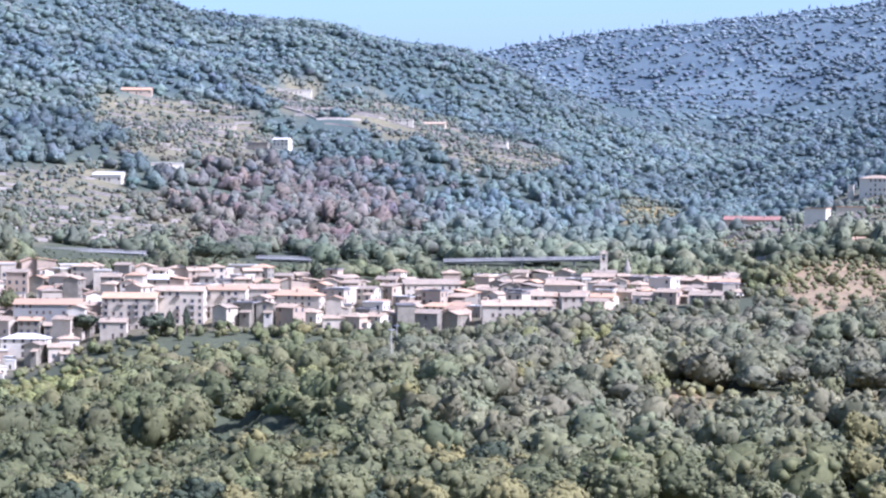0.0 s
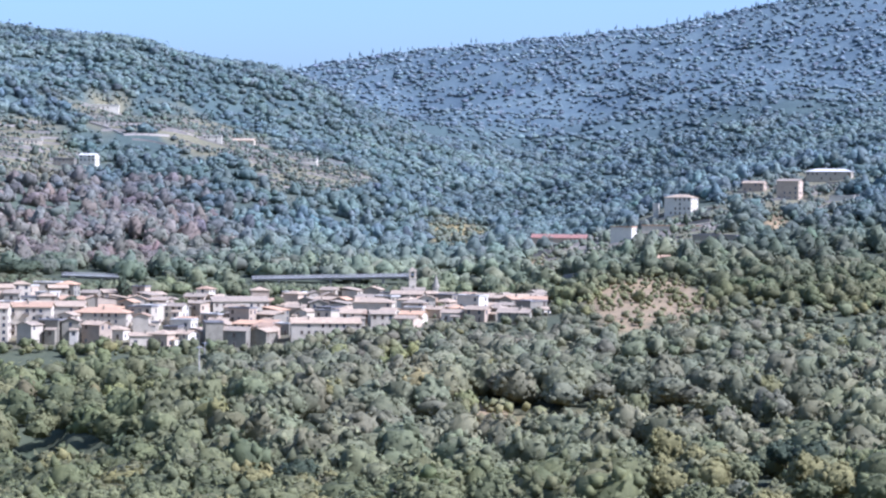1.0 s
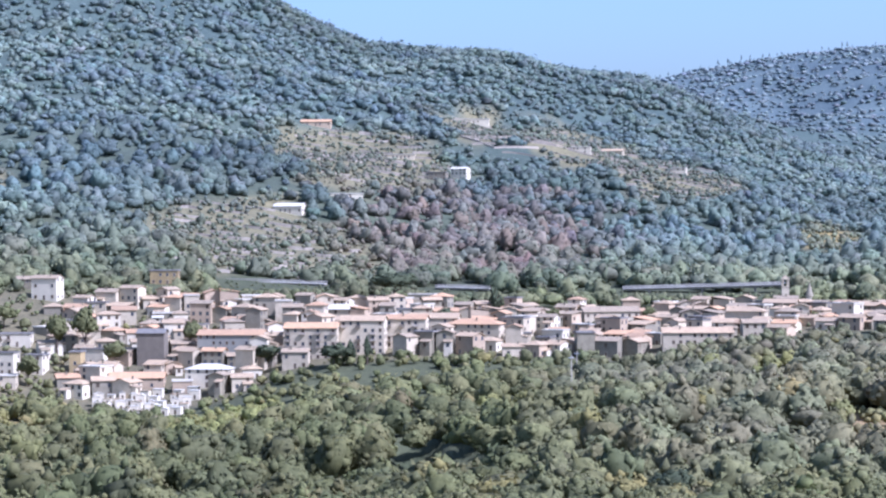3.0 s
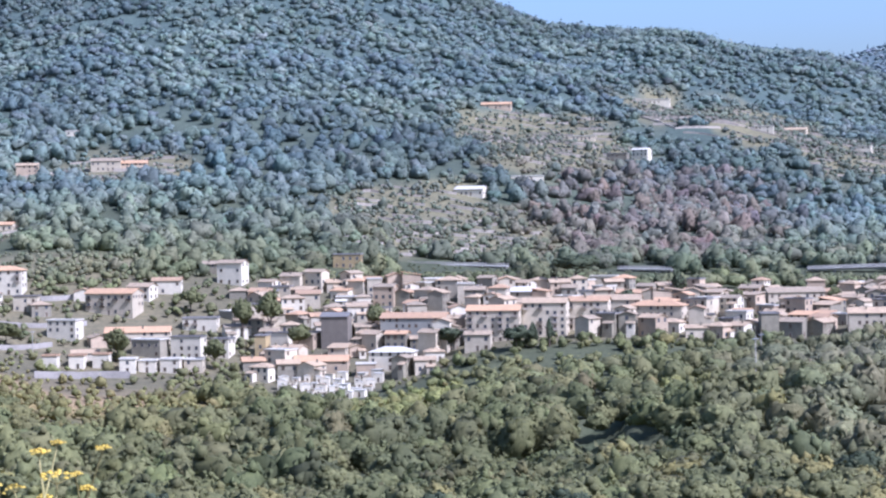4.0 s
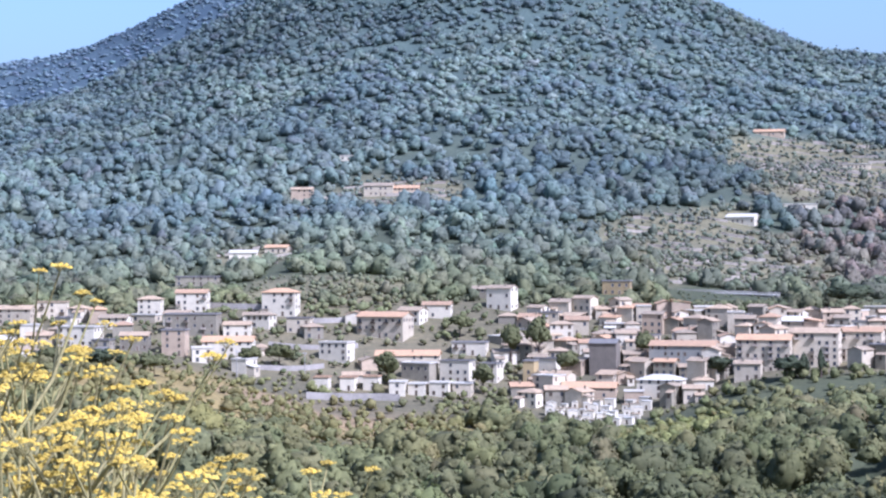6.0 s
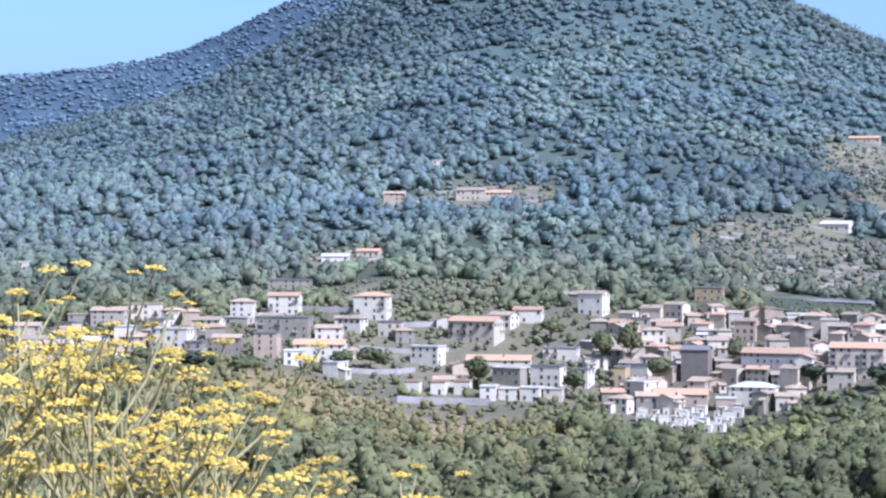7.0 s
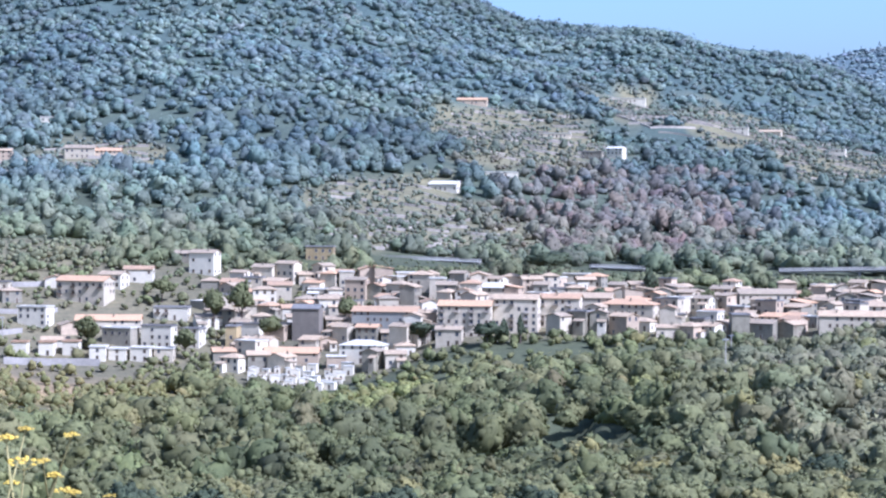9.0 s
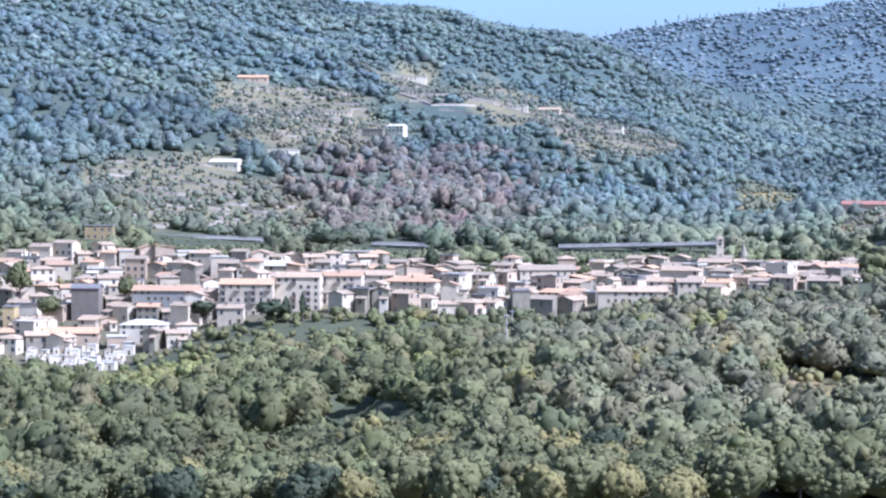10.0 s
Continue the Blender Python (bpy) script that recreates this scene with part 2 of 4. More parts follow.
def plots(x, y):
    """For plan positions: the share of trees, and how strongly each kind of plot holds there."""
    r, az = np.hypot(x, y), np.degrees(np.arctan2(x, y))
    wob = 0.35 * fbm(x / 38, y / 38, 31, 3)
    share, kinds = np.ones_like(r), {k: np.zeros_like(r) for k in PLOT_NAMES}
    for b, d, hw, hd, kind, left in PLOTS:
        q = np.hypot((az - b) / hw, (r - d) / hd) + wob
        f = np.clip((1.15 - q) / 0.3, 0, 1)
        share = np.minimum(share, 1 - f * (1 - left))
        kinds[kind] = np.maximum(kinds[kind], f)
    # mask of the hollows, whose soil and leaves are darkened as shade
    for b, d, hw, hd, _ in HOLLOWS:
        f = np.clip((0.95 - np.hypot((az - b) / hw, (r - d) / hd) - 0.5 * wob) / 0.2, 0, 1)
        kinds["shade_patch"] = np.maximum(kinds["shade_patch"], f)
    v = village(az, r)
    share = share * (1 - v * np.interp(az, [-12, -6], [0.55, 0.93]))
    return share, kinds, v


def village(az, r):
    """1 inside the built-up band, 0 outside."""
    toe = np.interp(az, [-24, -18, -14, -12, -6, -3, -0.6, 3, 9, 12, 16], [925, 935, 932, 893, 890, 902, 930, 938, 934, 944, 968])
    top = np.interp(az, [-24, -18, -12, -6, -1, 3, 12, 16], [1080, 1105, 1112, 1108, 1098, 1092, 1088, 1060])
    edge = np.clip((16.1 - az) / 0.4, 0, 1)
    return np.clip((r - toe) / 8, 0, 1) * np.clip((top - r) / 10, 0, 1) * edge


def set_colours(mesh, name, colours):
    a = mesh.color_attributes.new(name, "FLOAT_COLOR", "POINT")
    a.data.foreach_set("color", np.column_stack([colours, np.ones(len(colours))]).astype(np.float32).ravel())


def mesh_of(name, verts, loops, sizes, mat):
    """A mesh from arrays: corners, the corner numbers of all faces in a row, and the size of each face."""
    me = bpy.data.meshes.new(name)
    me.vertices.add(len(verts))
    me.vertices.foreach_set("co", np.asarray(verts, np.float32).ravel())
    me.loops.add(len(loops))
    me.loops.foreach_set("vertex_index", np.asarray(loops, np.int32))
    me.polygons.add(len(sizes))
    me.polygons.foreach_set("loop_start", np.concatenate([[0], np.cumsum(sizes)[:-1]]).astype(np.int32))
    me.polygons.foreach_set("loop_total", np.asarray(sizes, np.int32))
    me.materials.append(mat)
    me.polygons.foreach_set("use_smooth", np.zeros(len(sizes), bool))
    me.update(calc_edges=True)
    return me


def build_ground():
    az = np.concatenate([np.arange(-180, -30, 6.0), np.arange(-30, 30, 0.2), np.arange(30, 180, 6.0)])
    r = np.concatenate([np.linspace(0.02, 30, 16), np.geomspace(34, 860, 60), np.arange(868, 1150, 7.0), np.geomspace(1156, 4900, 110)])
    A, R = np.meshgrid(np.radians(az), r)
    x, y = (R * np.sin(A)).ravel() - 0.4, (R * np.cos(A)).ravel() - 0.3
    z = land(x, y)
    n, m = len(az), len(r)
    i, j = np.meshgrid(np.arange(n), np.arange(m - 1))
    i2 = (i + 1) % n
    quads = np.stack([j * n + i, j * n + i2, (j + 1) * n + i2, (j + 1) * n + i], -1).reshape(-1, 4)[:, ::-1]
    me = mesh_of("ground", np.column_stack([x, y, z]), quads.ravel(), np.full(len(quads), 4), soil)
    share, kinds, v = plots(x, y)
    col = np.tile([[0.075, 0.080, 0.045]], (len(x), 1))
    # distance haze put into the soil colour, strongest beyond 2700 m
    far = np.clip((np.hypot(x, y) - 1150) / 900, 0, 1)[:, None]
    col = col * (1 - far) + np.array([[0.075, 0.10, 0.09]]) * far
    far_haze = np.clip((np.hypot(x, y) - 2700) / 300, 0, 1)[:, None]
    col = col * (1 - far_haze) + np.where((x < 0)[:, None], [[0.062, 0.088, 0.108]], [[0.096, 0.126, 0.135]]) * far_haze
    # the last colour paints the hollows' shade into the soil
    for k, c in (("dry", (0.165, 0.148, 0.088)), ("grass", (0.24, 0.185, 0.078)), ("ochre", (0.285, 0.205, 0.11)), ("lime", (0.2, 0.2, 0.07)), ("olive", (0.17, 0.155, 0.085)), ("shade_patch", (0.045, 0.062, 0.034))):
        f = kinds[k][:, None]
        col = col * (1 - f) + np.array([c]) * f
    col = col * (1 - v[:, None] * 0.8) + np.array([[0.15, 0.128, 0.08]]) * v[:, None] * 0.8
    set_colours(me, "soil_haze_colour", col)
    me.shade_smooth()
    return tagged(new("ground", me), "wooded hillsides with dry grass, terraces and bare earth", "ground", kind="structure")


build_ground()


# ---------------------------------------------------------------- buildings


def part(name, bm, mat, parent=None, label=""):
    me = bpy.data.meshes.new(name)
    bm.to_mesh(me)
    bm.free()
    for m in (mat if isinstance(mat, (list, tuple)) else [mat]):
        me.materials.append(m)
    ob = new(name, me)
    ob.parent = parent
    return tagged(ob, label)


def shared(name, me, parent, m):
    ob = new(name, me)
    ob.parent, ob.matrix_basis = parent, m
    return ob


def box(bm, x0, x1, y0, y1, z0, z1, mat=0):
    v = [bm.verts.new((x, y, z)) for z in (z0, z1) for x, y in ((x0, y0), (x1, y0), (x1, y1), (x0, y1))]
    for q in ((3, 2, 1, 0), (4, 5, 6, 7), (0, 1, 5, 4), (1, 2, 6, 5), (2, 3, 7, 6), (3, 0, 4, 7)):
        bm.faces.new([v[i] for i in q]).material_index = mat


def slab(bm, corners, thick):
    """A roof plane: corners in order, thickened downwards."""
    top = [bm.verts.new(c) for c in corners]
    low = [bm.verts.new((c[0], c[1], c[2] - thick)) for c in corners]
    bm.faces.new(top)
    bm.faces.new(low[::-1])
    n = len(corners)
    for i in range(n):
        bm.faces.new((top[i], low[i], low[(i + 1) % n], top[(i + 1) % n]))


def window_mesh(name, w, h, filling):
    """A window: stone surround standing proud of the wall, its light set back inside it."""
    bm = bmesh.new()
    box(bm, -w / 2 - 0.14, w / 2 + 0.14, -0.09, 0.05, -0.14, h + 0.14)
    front = min(bm.faces, key=lambda f: f.calc_center_median().y)
    bmesh.ops.inset_region(bm, faces=[front], thickness=0.14, depth=0.0)
    for v in front.verts:
        v.co.y = -0.02
    front.material_index = 1
    me = bpy.data.meshes.new(name)
    bm.to_mesh(me)
    bm.free()
    me.materials.append(trim)
    me.materials.append(filling)
    return me


WINDOWS = [window_mesh("window", 1.1, 1.5, glass), window_mesh("shuttered_window", 1.1, 1.5, shutter), window_mesh("tall_window", 1.2, 2.1, glass), window_mesh("shuttered_french_window", 1.2, 2.2, shutter)]


SURROUNDS = [window_mesh("window", 1.1, 1.5, trim), window_mesh("window", 1.2, 2.15, trim)]


def filling_mesh(name, w, h, mat):
    """What closes a window: two leaves meeting in the middle, with a groove between them."""
    bm = bmesh.new()
    box(bm, -w / 2, w / 2, -0.045, -0.015, 0.003, h)
    front = min(bm.faces, key=lambda f: f.calc_center_median().y)
    cut = bmesh.ops.subdivide_edges(bm, edges=[e for e in front.edges if abs(e.verts[0].co.z - e.verts[1].co.z) < 1e-4], cuts=1)
    for v in cut["geom_inner"]:
        if isinstance(v, bmesh.types.BMVert):
            v.co.y += 0.012
    me = bpy.data.meshes.new(name)
    bm.to_mesh(me)
    bm.free()
    me.materials.append(mat)
    return me


FILLINGS = [[filling_mesh("pane", w, h, glass), filling_mesh("shutters", w, h, shutter)] for w, h in ((1.1, 1.5), (1.2, 2.15))]


def door_mesh():
    bm = bmesh.new()
    box(bm, -0.65, -0.5, -0.08, 0.0, 0.0, 2.25)
    box(bm, 0.5, 0.65, -0.08, 0.0, 0.0, 2.25)
    box(bm, -0.65, 0.65, -0.08, 0.0, 2.25, 2.4)
    box(bm, -0.5, -0.01, -0.03, 0.0, 0.0, 2.25, 1)
    box(bm, 0.01, 0.5, -0.03, 0.0, 0.0, 2.25, 1)
    me = bpy.data.meshes.new("door")
    bm.to_mesh(me)
    bm.free()
    me.materials.append(trim)
    me.materials.append(shutter)
    return me


DOOR = door_mesh()


def balcony_mesh(w):
    """A balcony of slab and solid parapet in one piece."""
    bm = bmesh.new()
    box(bm, -w / 2, w / 2, -1.1, 0.05, -0.18, 0.85)
    top = max(bm.faces, key=lambda f: f.calc_center_median().z)
    bmesh.ops.inset_region(bm, faces=[top], thickness=0.1, depth=0.0)
    for v in top.verts:
        v.co.z = 0.0
    me = bpy.data.meshes.new("balcony")
    bm.to_mesh(me)
    bm.free()
    me.materials.append(trim)
    return me


BALCONIES = [balcony_mesh(2.4), balcony_mesh(4.2)]


def chimney_mesh():
    bm = bmesh.new()
    box(bm, -0.3, 0.3, -0.3, 0.3, -1.2, 0.9)
    box(bm, -0.42, 0.42, -0.42, 0.42, 0.9, 1.0)
    box(bm, -0.25, 0.25, -0.25, 0.25, 1.0, 1.25)
    me = bpy.data.meshes.new("chimney")
    bm.to_mesh(me)
    bm.free()
    me.materials.append(WALLS[STONE])
    return me


CHIMNEY = chimney_mesh()
WALL_WORDS = ["cream rendered", "pinkish rendered", "white rendered", "grey rendered", "ochre rendered", "bare stone", "pale bluish rendered", "umber rendered"]
ROOF_WORDS = ["weathered clay tiles", "orange clay tiles", "pale sheeting", "red sheeting", "grey covering"]
FORM_WORDS = {"gable": "gabled roof", "hip": "hipped roof", "flat": "flat roof", "shed": "sloping roof"}
COUNT_WORDS = ["low", "one-storey", "two-storey", "three-storey", "four-storey", "five-storey", "six-storey"]
hrng = random.Random(5)
built = []


def house(x, y, w, d, h, turn, form="gable", wall=CREAM, tiles=OLD, name="house", windows=True, where="", balconies=0, wing=False, detailed=True):
    """A building of width w (towards the valley), depth d and eaves height h, its front turned by so many degrees."""
    corners = [(x + a * w / 2 * math.cos(radians(turn)) - b * d / 2 * math.sin(radians(turn)),
                y + a * w / 2 * math.sin(radians(turn)) + b * d / 2 * math.cos(radians(turn))) for a in (-1, 1) for b in (-1, 1)]
    zs = [ground(*c) for c in corners]
    z, deep = (zs[0] + zs[2]) / 2, max(1.0, max(zs) - min(zs) + 1.0)
    storeys = max(1, round(h / 3.1))
    ob = new(name)
    ob.matrix_basis = pose(x, y, z, 0, 0, turn)
    tagged(ob, f"{COUNT_WORDS[min(storeys, 6)]} {WALL_WORDS[wall]} building, {FORM_WORDS[form]} of {ROOF_WORDS[tiles]}{where}", "house", "village houses" if not where else "houses in the woods")
    built.append((x, y, max(w, d)))
    X, Y, o, pitch = w / 2, d / 2, 0.55, 0.34
    along = w >= d
    bm = bmesh.new()
    box(bm, -X, X, -Y, Y, -deep, h)
    rise = pitch * (Y if along else X)
    if form == "gable":
        ends = [[(s * X, -Y, h), (s * X, Y, h), (s * X, 0, h + rise)] for s in (-1, 1)] if along else [[(-X, s * Y, h), (X, s * Y, h), (0, s * Y, h + rise)] for s in (-1, 1)]
        for tri in ends:
            t2 = [(p[0] * 0.985, p[1] * 0.985, p[2]) for p in tri]
            a, b2 = [bm.verts.new(p) for p in tri], [bm.verts.new(p) for p in t2]
            bm.faces.new(a)
            bm.faces.new(b2[::-1])
    part("wall", bm, WALLS[wall], ob)
    bm = bmesh.new()
    e = h - pitch * o + 0.05
    top = h + rise + 0.05
    if form == "gable" and along:
        slab(bm, [(-X - o, -Y - o, e), (X + o, -Y - o, e), (X + o, 0, top), (-X - o, 0, top)], 0.22)
        slab(bm, [(X + o, Y + o, e), (-X - o, Y + o, e), (-X - o, 0.0, top), (X + o, 0.0, top)], 0.22)
    elif form == "gable":
        slab(bm, [(-X - o, Y + o, e), (-X - o, -Y - o, e), (0, -Y - o, top), (0, Y + o, top)], 0.22)
        slab(bm, [(X + o, -Y - o, e), (X + o, Y + o, e), (0, Y + o, top), (0, -Y - o, top)], 0.22)
    elif form == "hip":
        k = max(X, Y) - min(X, Y)
        a, b2 = ((-k, 0, top), (k, 0, top)) if along else ((0, -k, top), (0, k, top))
        A, B, C, D = (-X - o, -Y - o, e), (X + o, -Y - o, e), (X + o, Y + o, e), (-X - o, Y + o, e)
        if along:
            for q in ([A, B, b2, a], [C, D, a, b2], [B, C, b2], [D, A, a]):
                slab(bm, q, 0.22)
        else:
            for q in ([A, B, a], [C, D, b2], [B, C, b2, a], [D, A, a, b2]):
                slab(bm, q, 0.22)
    elif form == "shed":
        slab(bm, [(-X - o, -Y - o, h + 0.1), (X + o, -Y - o, h + 0.1), (X + o, Y + o, h + 0.12 + pitch * Y), (-X - o, Y + o, h + 0.12 + pitch * Y)], 0.25)
        box(bm, -X, X, Y - 0.3, Y, h, h + pitch * Y - 0.25)
    else:
        box(bm, -X - 0.35, X + 0.35, -Y - 0.35, Y + 0.35, h + 0.003, h + 0.28)
        for q in ((-X - 0.3, X + 0.3, -Y - 0.3, -Y - 0.1), (-X - 0.3, X + 0.3, Y + 0.1, Y + 0.3), (-X - 0.3, -X - 0.1, -Y - 0.1, Y + 0.1), (X + 0.1, X + 0.3, -Y - 0.1, Y + 0.1)):
            box(bm, *q, h + 0.28, h + 0.62)
    part("roof", bm, ROOFS[tiles], ob)
    if wing:
        # a lower wing against the front or the side, with its own lean-to roof
        ww, wd, wh = w * hrng.uniform(0.35, 0.6), hrng.uniform(2.5, 4.0), h * hrng.uniform(0.4, 0.7)
        cx = hrng.choice((-1, 1)) * (w - ww) / 2 * 0.9
        bm = bmesh.new()
        box(bm, cx - ww / 2, cx + ww / 2, -Y - wd, -Y + 0.1, -deep - 1.5, wh)
        part("wing", bm, WALLS[hrng.choice((wall, wall, CREAM, WHITE))], ob)
        bm = bmesh.new()
        slab(bm, [(cx - ww / 2 - 0.3, -Y - wd - 0.4, wh + 0.05), (cx + ww / 2 + 0.3, -Y - wd - 0.4, wh + 0.05), (cx + ww / 2 + 0.3, -Y - 0.003, wh + wd * 0.3), (cx - ww / 2 - 0.3, -Y - 0.003, wh + wd * 0.3)], 0.2)
        part("wing_roof", bm, ROOFS[hrng.choice((tiles, OLD))], ob)
        shared("window", WINDOWS[hrng.randint(0, 1)], ob, pose(cx, -Y - wd, max(0.4, wh - 2.2)))
    if form in ("gable", "hip") and hrng.random() < 0.6:
        shared("chimney", CHIMNEY, ob, pose(hrng.uniform(-0.5, 0.5) * w * 0.6, hrng.choice((-0.4, 0.4)) * Y, h + rise * 0.75))
    if not windows:
        if h < 6.6:
            shared("door", DOOR, ob, pose(w * 0.12, -Y, 0.05) @ Matrix.Diagonal((1, 1, min(1.0, (h - 0.4) / 2.5), 1)))
        return ob
    step = h / storeys
    for face, length, off in ((0, w, Y), (90, d, X)):
        n = max(1, int((length - 1.0) / hrng.uniform(2.7, 3.6)))
        for s in range(storeys):
            for i in range(n):
                if hrng.random() < (0.4 if where else 0.3 if not face else 0.5):
                    continue
                u = (i + 0.5) / n * length - length / 2
                a = radians(face)
                put = pose(u * math.cos(a) + off * math.sin(a), u * math.sin(a) - off * math.cos(a), s * step + 0.75, 0, 0, face)
                if s == 0 and not face and i == n // 2:
                    shared("door", DOOR, ob, put @ pose(0, 0, -0.7))
                    continue
                tall = s > 0 and balconies and not face and i % balconies == 0
                k = hrng.random()
                w_ob = shared("window", (SURROUNDS[bool(tall)] if detailed else WINDOWS[(2 if tall else 0) + (k < 0.45)]), ob, put @ pose(0, 0, -0.7 if tall else 0.15))
                if detailed:
                    shared("shutters" if k < 0.45 else "pane", FILLINGS[bool(tall)][k < 0.45], w_ob, Matrix())
                if tall:
                    shared("balcony", BALCONIES[0], ob, put @ pose(0, 0, -0.75))
    return ob


house(-307.9, 1032.3, 11.4, 8.5, 8.5, 5, "hip", WHITE, OLD)
house(-289.9, 1045.3, 15.8, 9.5, 9.7, 5, "gable", WHITE, NEW, balconies=2)
house(-274.4, 989.9, 24.6, 12.5, 10.2, 3, "flat", GREY, SLATE, balconies=2)
house(-268.8, 939.5, 10.7, 8.5, 11.3, 2, "flat", PINK, SLATE)
house(-247.1, 951.7, 22.9, 12.5, 8.3, 7, "gable", WHITE, NEW)
house(-254.1, 995.3, 12.8, 8.5, 6.0, 8, "gable", WHITE, OLD)
house(-314.2, 994.8, 14.1, 8.5, 5.6, -2, "gable", WHITE, OLD)
house(-336.2, 950.5, 12.2, 8.5, 5.6, 9, "gable", CREAM, OLD)
house(-316.8, 950.0, 18.0, 10.8, 8.9, -6, "flat", WHITE, PALE)
house(-288.0, 941.2, 12.9, 8.5, 7.2, 7, "gable", GREY, OLD)
house(-356.3, 1026.3, 14.7, 8.8, 8.5, 11, "flat", CREAM, OLD, balconies=2)
house(-371.7, 1016.3, 17.2, 10.3, 7.8, 2, "gable", CREAM, OLD)
house(-388.1, 1016.7, 10.9, 8.5, 5.7, 16, "flat", GREY, OLD)
house(-351.0, 939.3, 10.0, 11.5, 5.5, 95, "gable", WHITE, PALE, windows=False)
house(-401.1, 978.5, 15.2, 9.1, 6.7, 10, "gable", CREAM, OLD)
house(-350.6, 874.6, 11.4, 8.5, 6.4, 12, "gable", GREY, OLD)
house(-496.1, 1198.7, 12.0, 8.5, 5.4, 12, "flat", WHITE, PALE)
house(-312.3, 1137.2, 23.7, 12.5, 4.9, 10, "flat", STONE, SLATE)
house(-315.8, 1251.6, 16.2, 9.7, 3.0, 9, "shed", WHITE, PALE)
house(-297.3, 1261.7, 13.8, 8.5, 3.7, -2, "gable", CREAM, NEW)
house(-243.6, 1041.0, 16.9, 10.2, 12.1, -2, "hip", WHITE, NEW, balconies=3)
house(-167.6, 1057.1, 14.2, 8.5, 6.8, 1, "gable", WHITE, NEW)
house(-138.1, 1080.5, 13.5, 8.5, 11.0, -18, "gable", WHITE, OLD)
house(-150.7, 1103.0, 10.9, 8.5, 5.4, -0, "gable", STONE, OLD)
house(-187.2, 1019.2, 24.5, 12.5, 10.4, -15, "gable", CREAM, NEW, balconies=2)
house(-202.2, 976.6, 14.2, 8.5, 8.6, -14, "flat", WHITE, PALE)
house(-227.7, 1013.0, 11.5, 8.5, 7.1, 1, "flat", CREAM, SLATE)
house(-169.5, 981.7, 29.4, 12.5, 5.3, 5, "gable", CREAM, NEW)
house(-160.5, 960.0, 14.3, 8.6, 7.7, -19, "flat", GREY, PALE)
house(-143.4, 961.6, 14.0, 8.5, 9.7, -12, "flat", WHITE, SLATE)
house(-143.6, 1003.6, 16.0, 9.6, 5.8, -2, "flat", WHITE, SLATE, balconies=1)
house(-128.7, 966.7, 8.6, 8.5, 8.2, -14, "flat", WHITE, SLATE)
house(-198.7, 928.2, 6.4, 8.5, 5.7, 2, "flat", WHITE, NEW, windows=False)
house(-188.2, 934.5, 6.5, 8.5, 5.7, 1, "flat", WHITE, NEW, windows=False)
house(-178.3, 938.5, 6.9, 8.5, 6.0, 1, "flat", WHITE, NEW, windows=False)
house(-165.7, 933.7, 7.0, 8.5, 6.0, 2, "flat", WHITE, PALE)
house(-157.4, 937.1, 7.7, 8.5, 5.0, -2, "flat", WHITE, PALE)
house(-147.5, 938.7, 8.6, 8.5, 6.0, -5, "flat", WHITE, PALE)
house(-137.9, 942.2, 8.3, 8.5, 5.5, -2, "flat", CREAM, PALE)
house(-111.0, 969.9, 5.1, 8.5, 9.7, -8, "flat", OCHRE, SLATE)
house(-78.4, 983.1, 10.0, 12.4, 14.2, 83, "gable", UMBER, SLATE, windows=False)
house(-42.2, 987.3, 30.3, 12.5, 10.9, -10, "gable", BLUISH, NEW)
house(-50.5, 944.4, 19.3, 11.6, 8.1, -11, "hip", WHITE, PALE)
house(-82.4, 949.7, 23.7, 12.5, 5.0, -1, "gable", PINK, NEW)
house(-5.7, 958.2, 23.5, 12.5, 14.5, -8, "gable", CREAM, NEW, balconies=2)
house(17.2, 962.8, 19.8, 11.9, 15.2, -9, "gable", CREAM, OLD, balconies=2)
house(37.2, 973.7, 18.2, 10.9, 13.5, -10, "gable", CREAM, NEW, balconies=2)
house(8.3, 1046.2, 21.3, 12.5, 6.3, -14, "hip", CREAM, PALE)
house(50.7, 1001.0, 23.4, 12.5, 9.5, -9, "gable", CREAM, OLD, balconies=3)
house(69.2, 989.8, 25.4, 12.5, 8.5, -18, "hip", CREAM, NEW)
house(191.7, 969.6, 18.0, 10.8, 9.0, -21, "hip", CREAM, OLD)
house(164.8, 945.0, 31.0, 12.5, 6.0, -6, "gable", CREAM, OLD)
house(137.0, 1031.2, 27.1, 12.5, 7.2, 6, "gable", CREAM, OLD)
house(218.9, 1022.5, 15.4, 9.2, 6.0, -20, "gable", STONE, OLD)
house(-84.0, 1137.3, 14.6, 8.7, 7.2, -4, "flat", OCHRE, SLATE)
house(49.4, 1089.1, 13.2, 8.5, 6.9, -13, "flat", CREAM, PALE)
house(238.7, 971.4, 11.5, 8.5, 9.4, -44, "flat", WHITE, PALE)
house(245.3, 920.1, 14.0, 8.5, 5.5, -23, "gable", STONE, OLD)
house(-6.7, 1888.2, 26.1, 12.5, 3.9, -5, "gable", PINK, NEW, where=" in woods")
house(88.3, 1684.5, 16.2, 9.7, 6.2, -15, "flat", GREY, SLATE, where=" in woods")
house(108.1, 1704.8, 13.5, 8.5, 8.1, -26, "gable", WHITE, PALE, where=" in woods")
house(-23.1, 1466.0, 20.4, 12.3, 4.5, -19, "gable", WHITE, PALE, where=" in woods")
house(15.4, 1533.2, 23.3, 12.5, 2.6, 3, "flat", WHITE, PALE, windows=False, where=" in woods")
house(223.3, 1857.5, 16.1, 9.7, 5.7, -11, "flat", WHITE, PALE, where=" in woods")
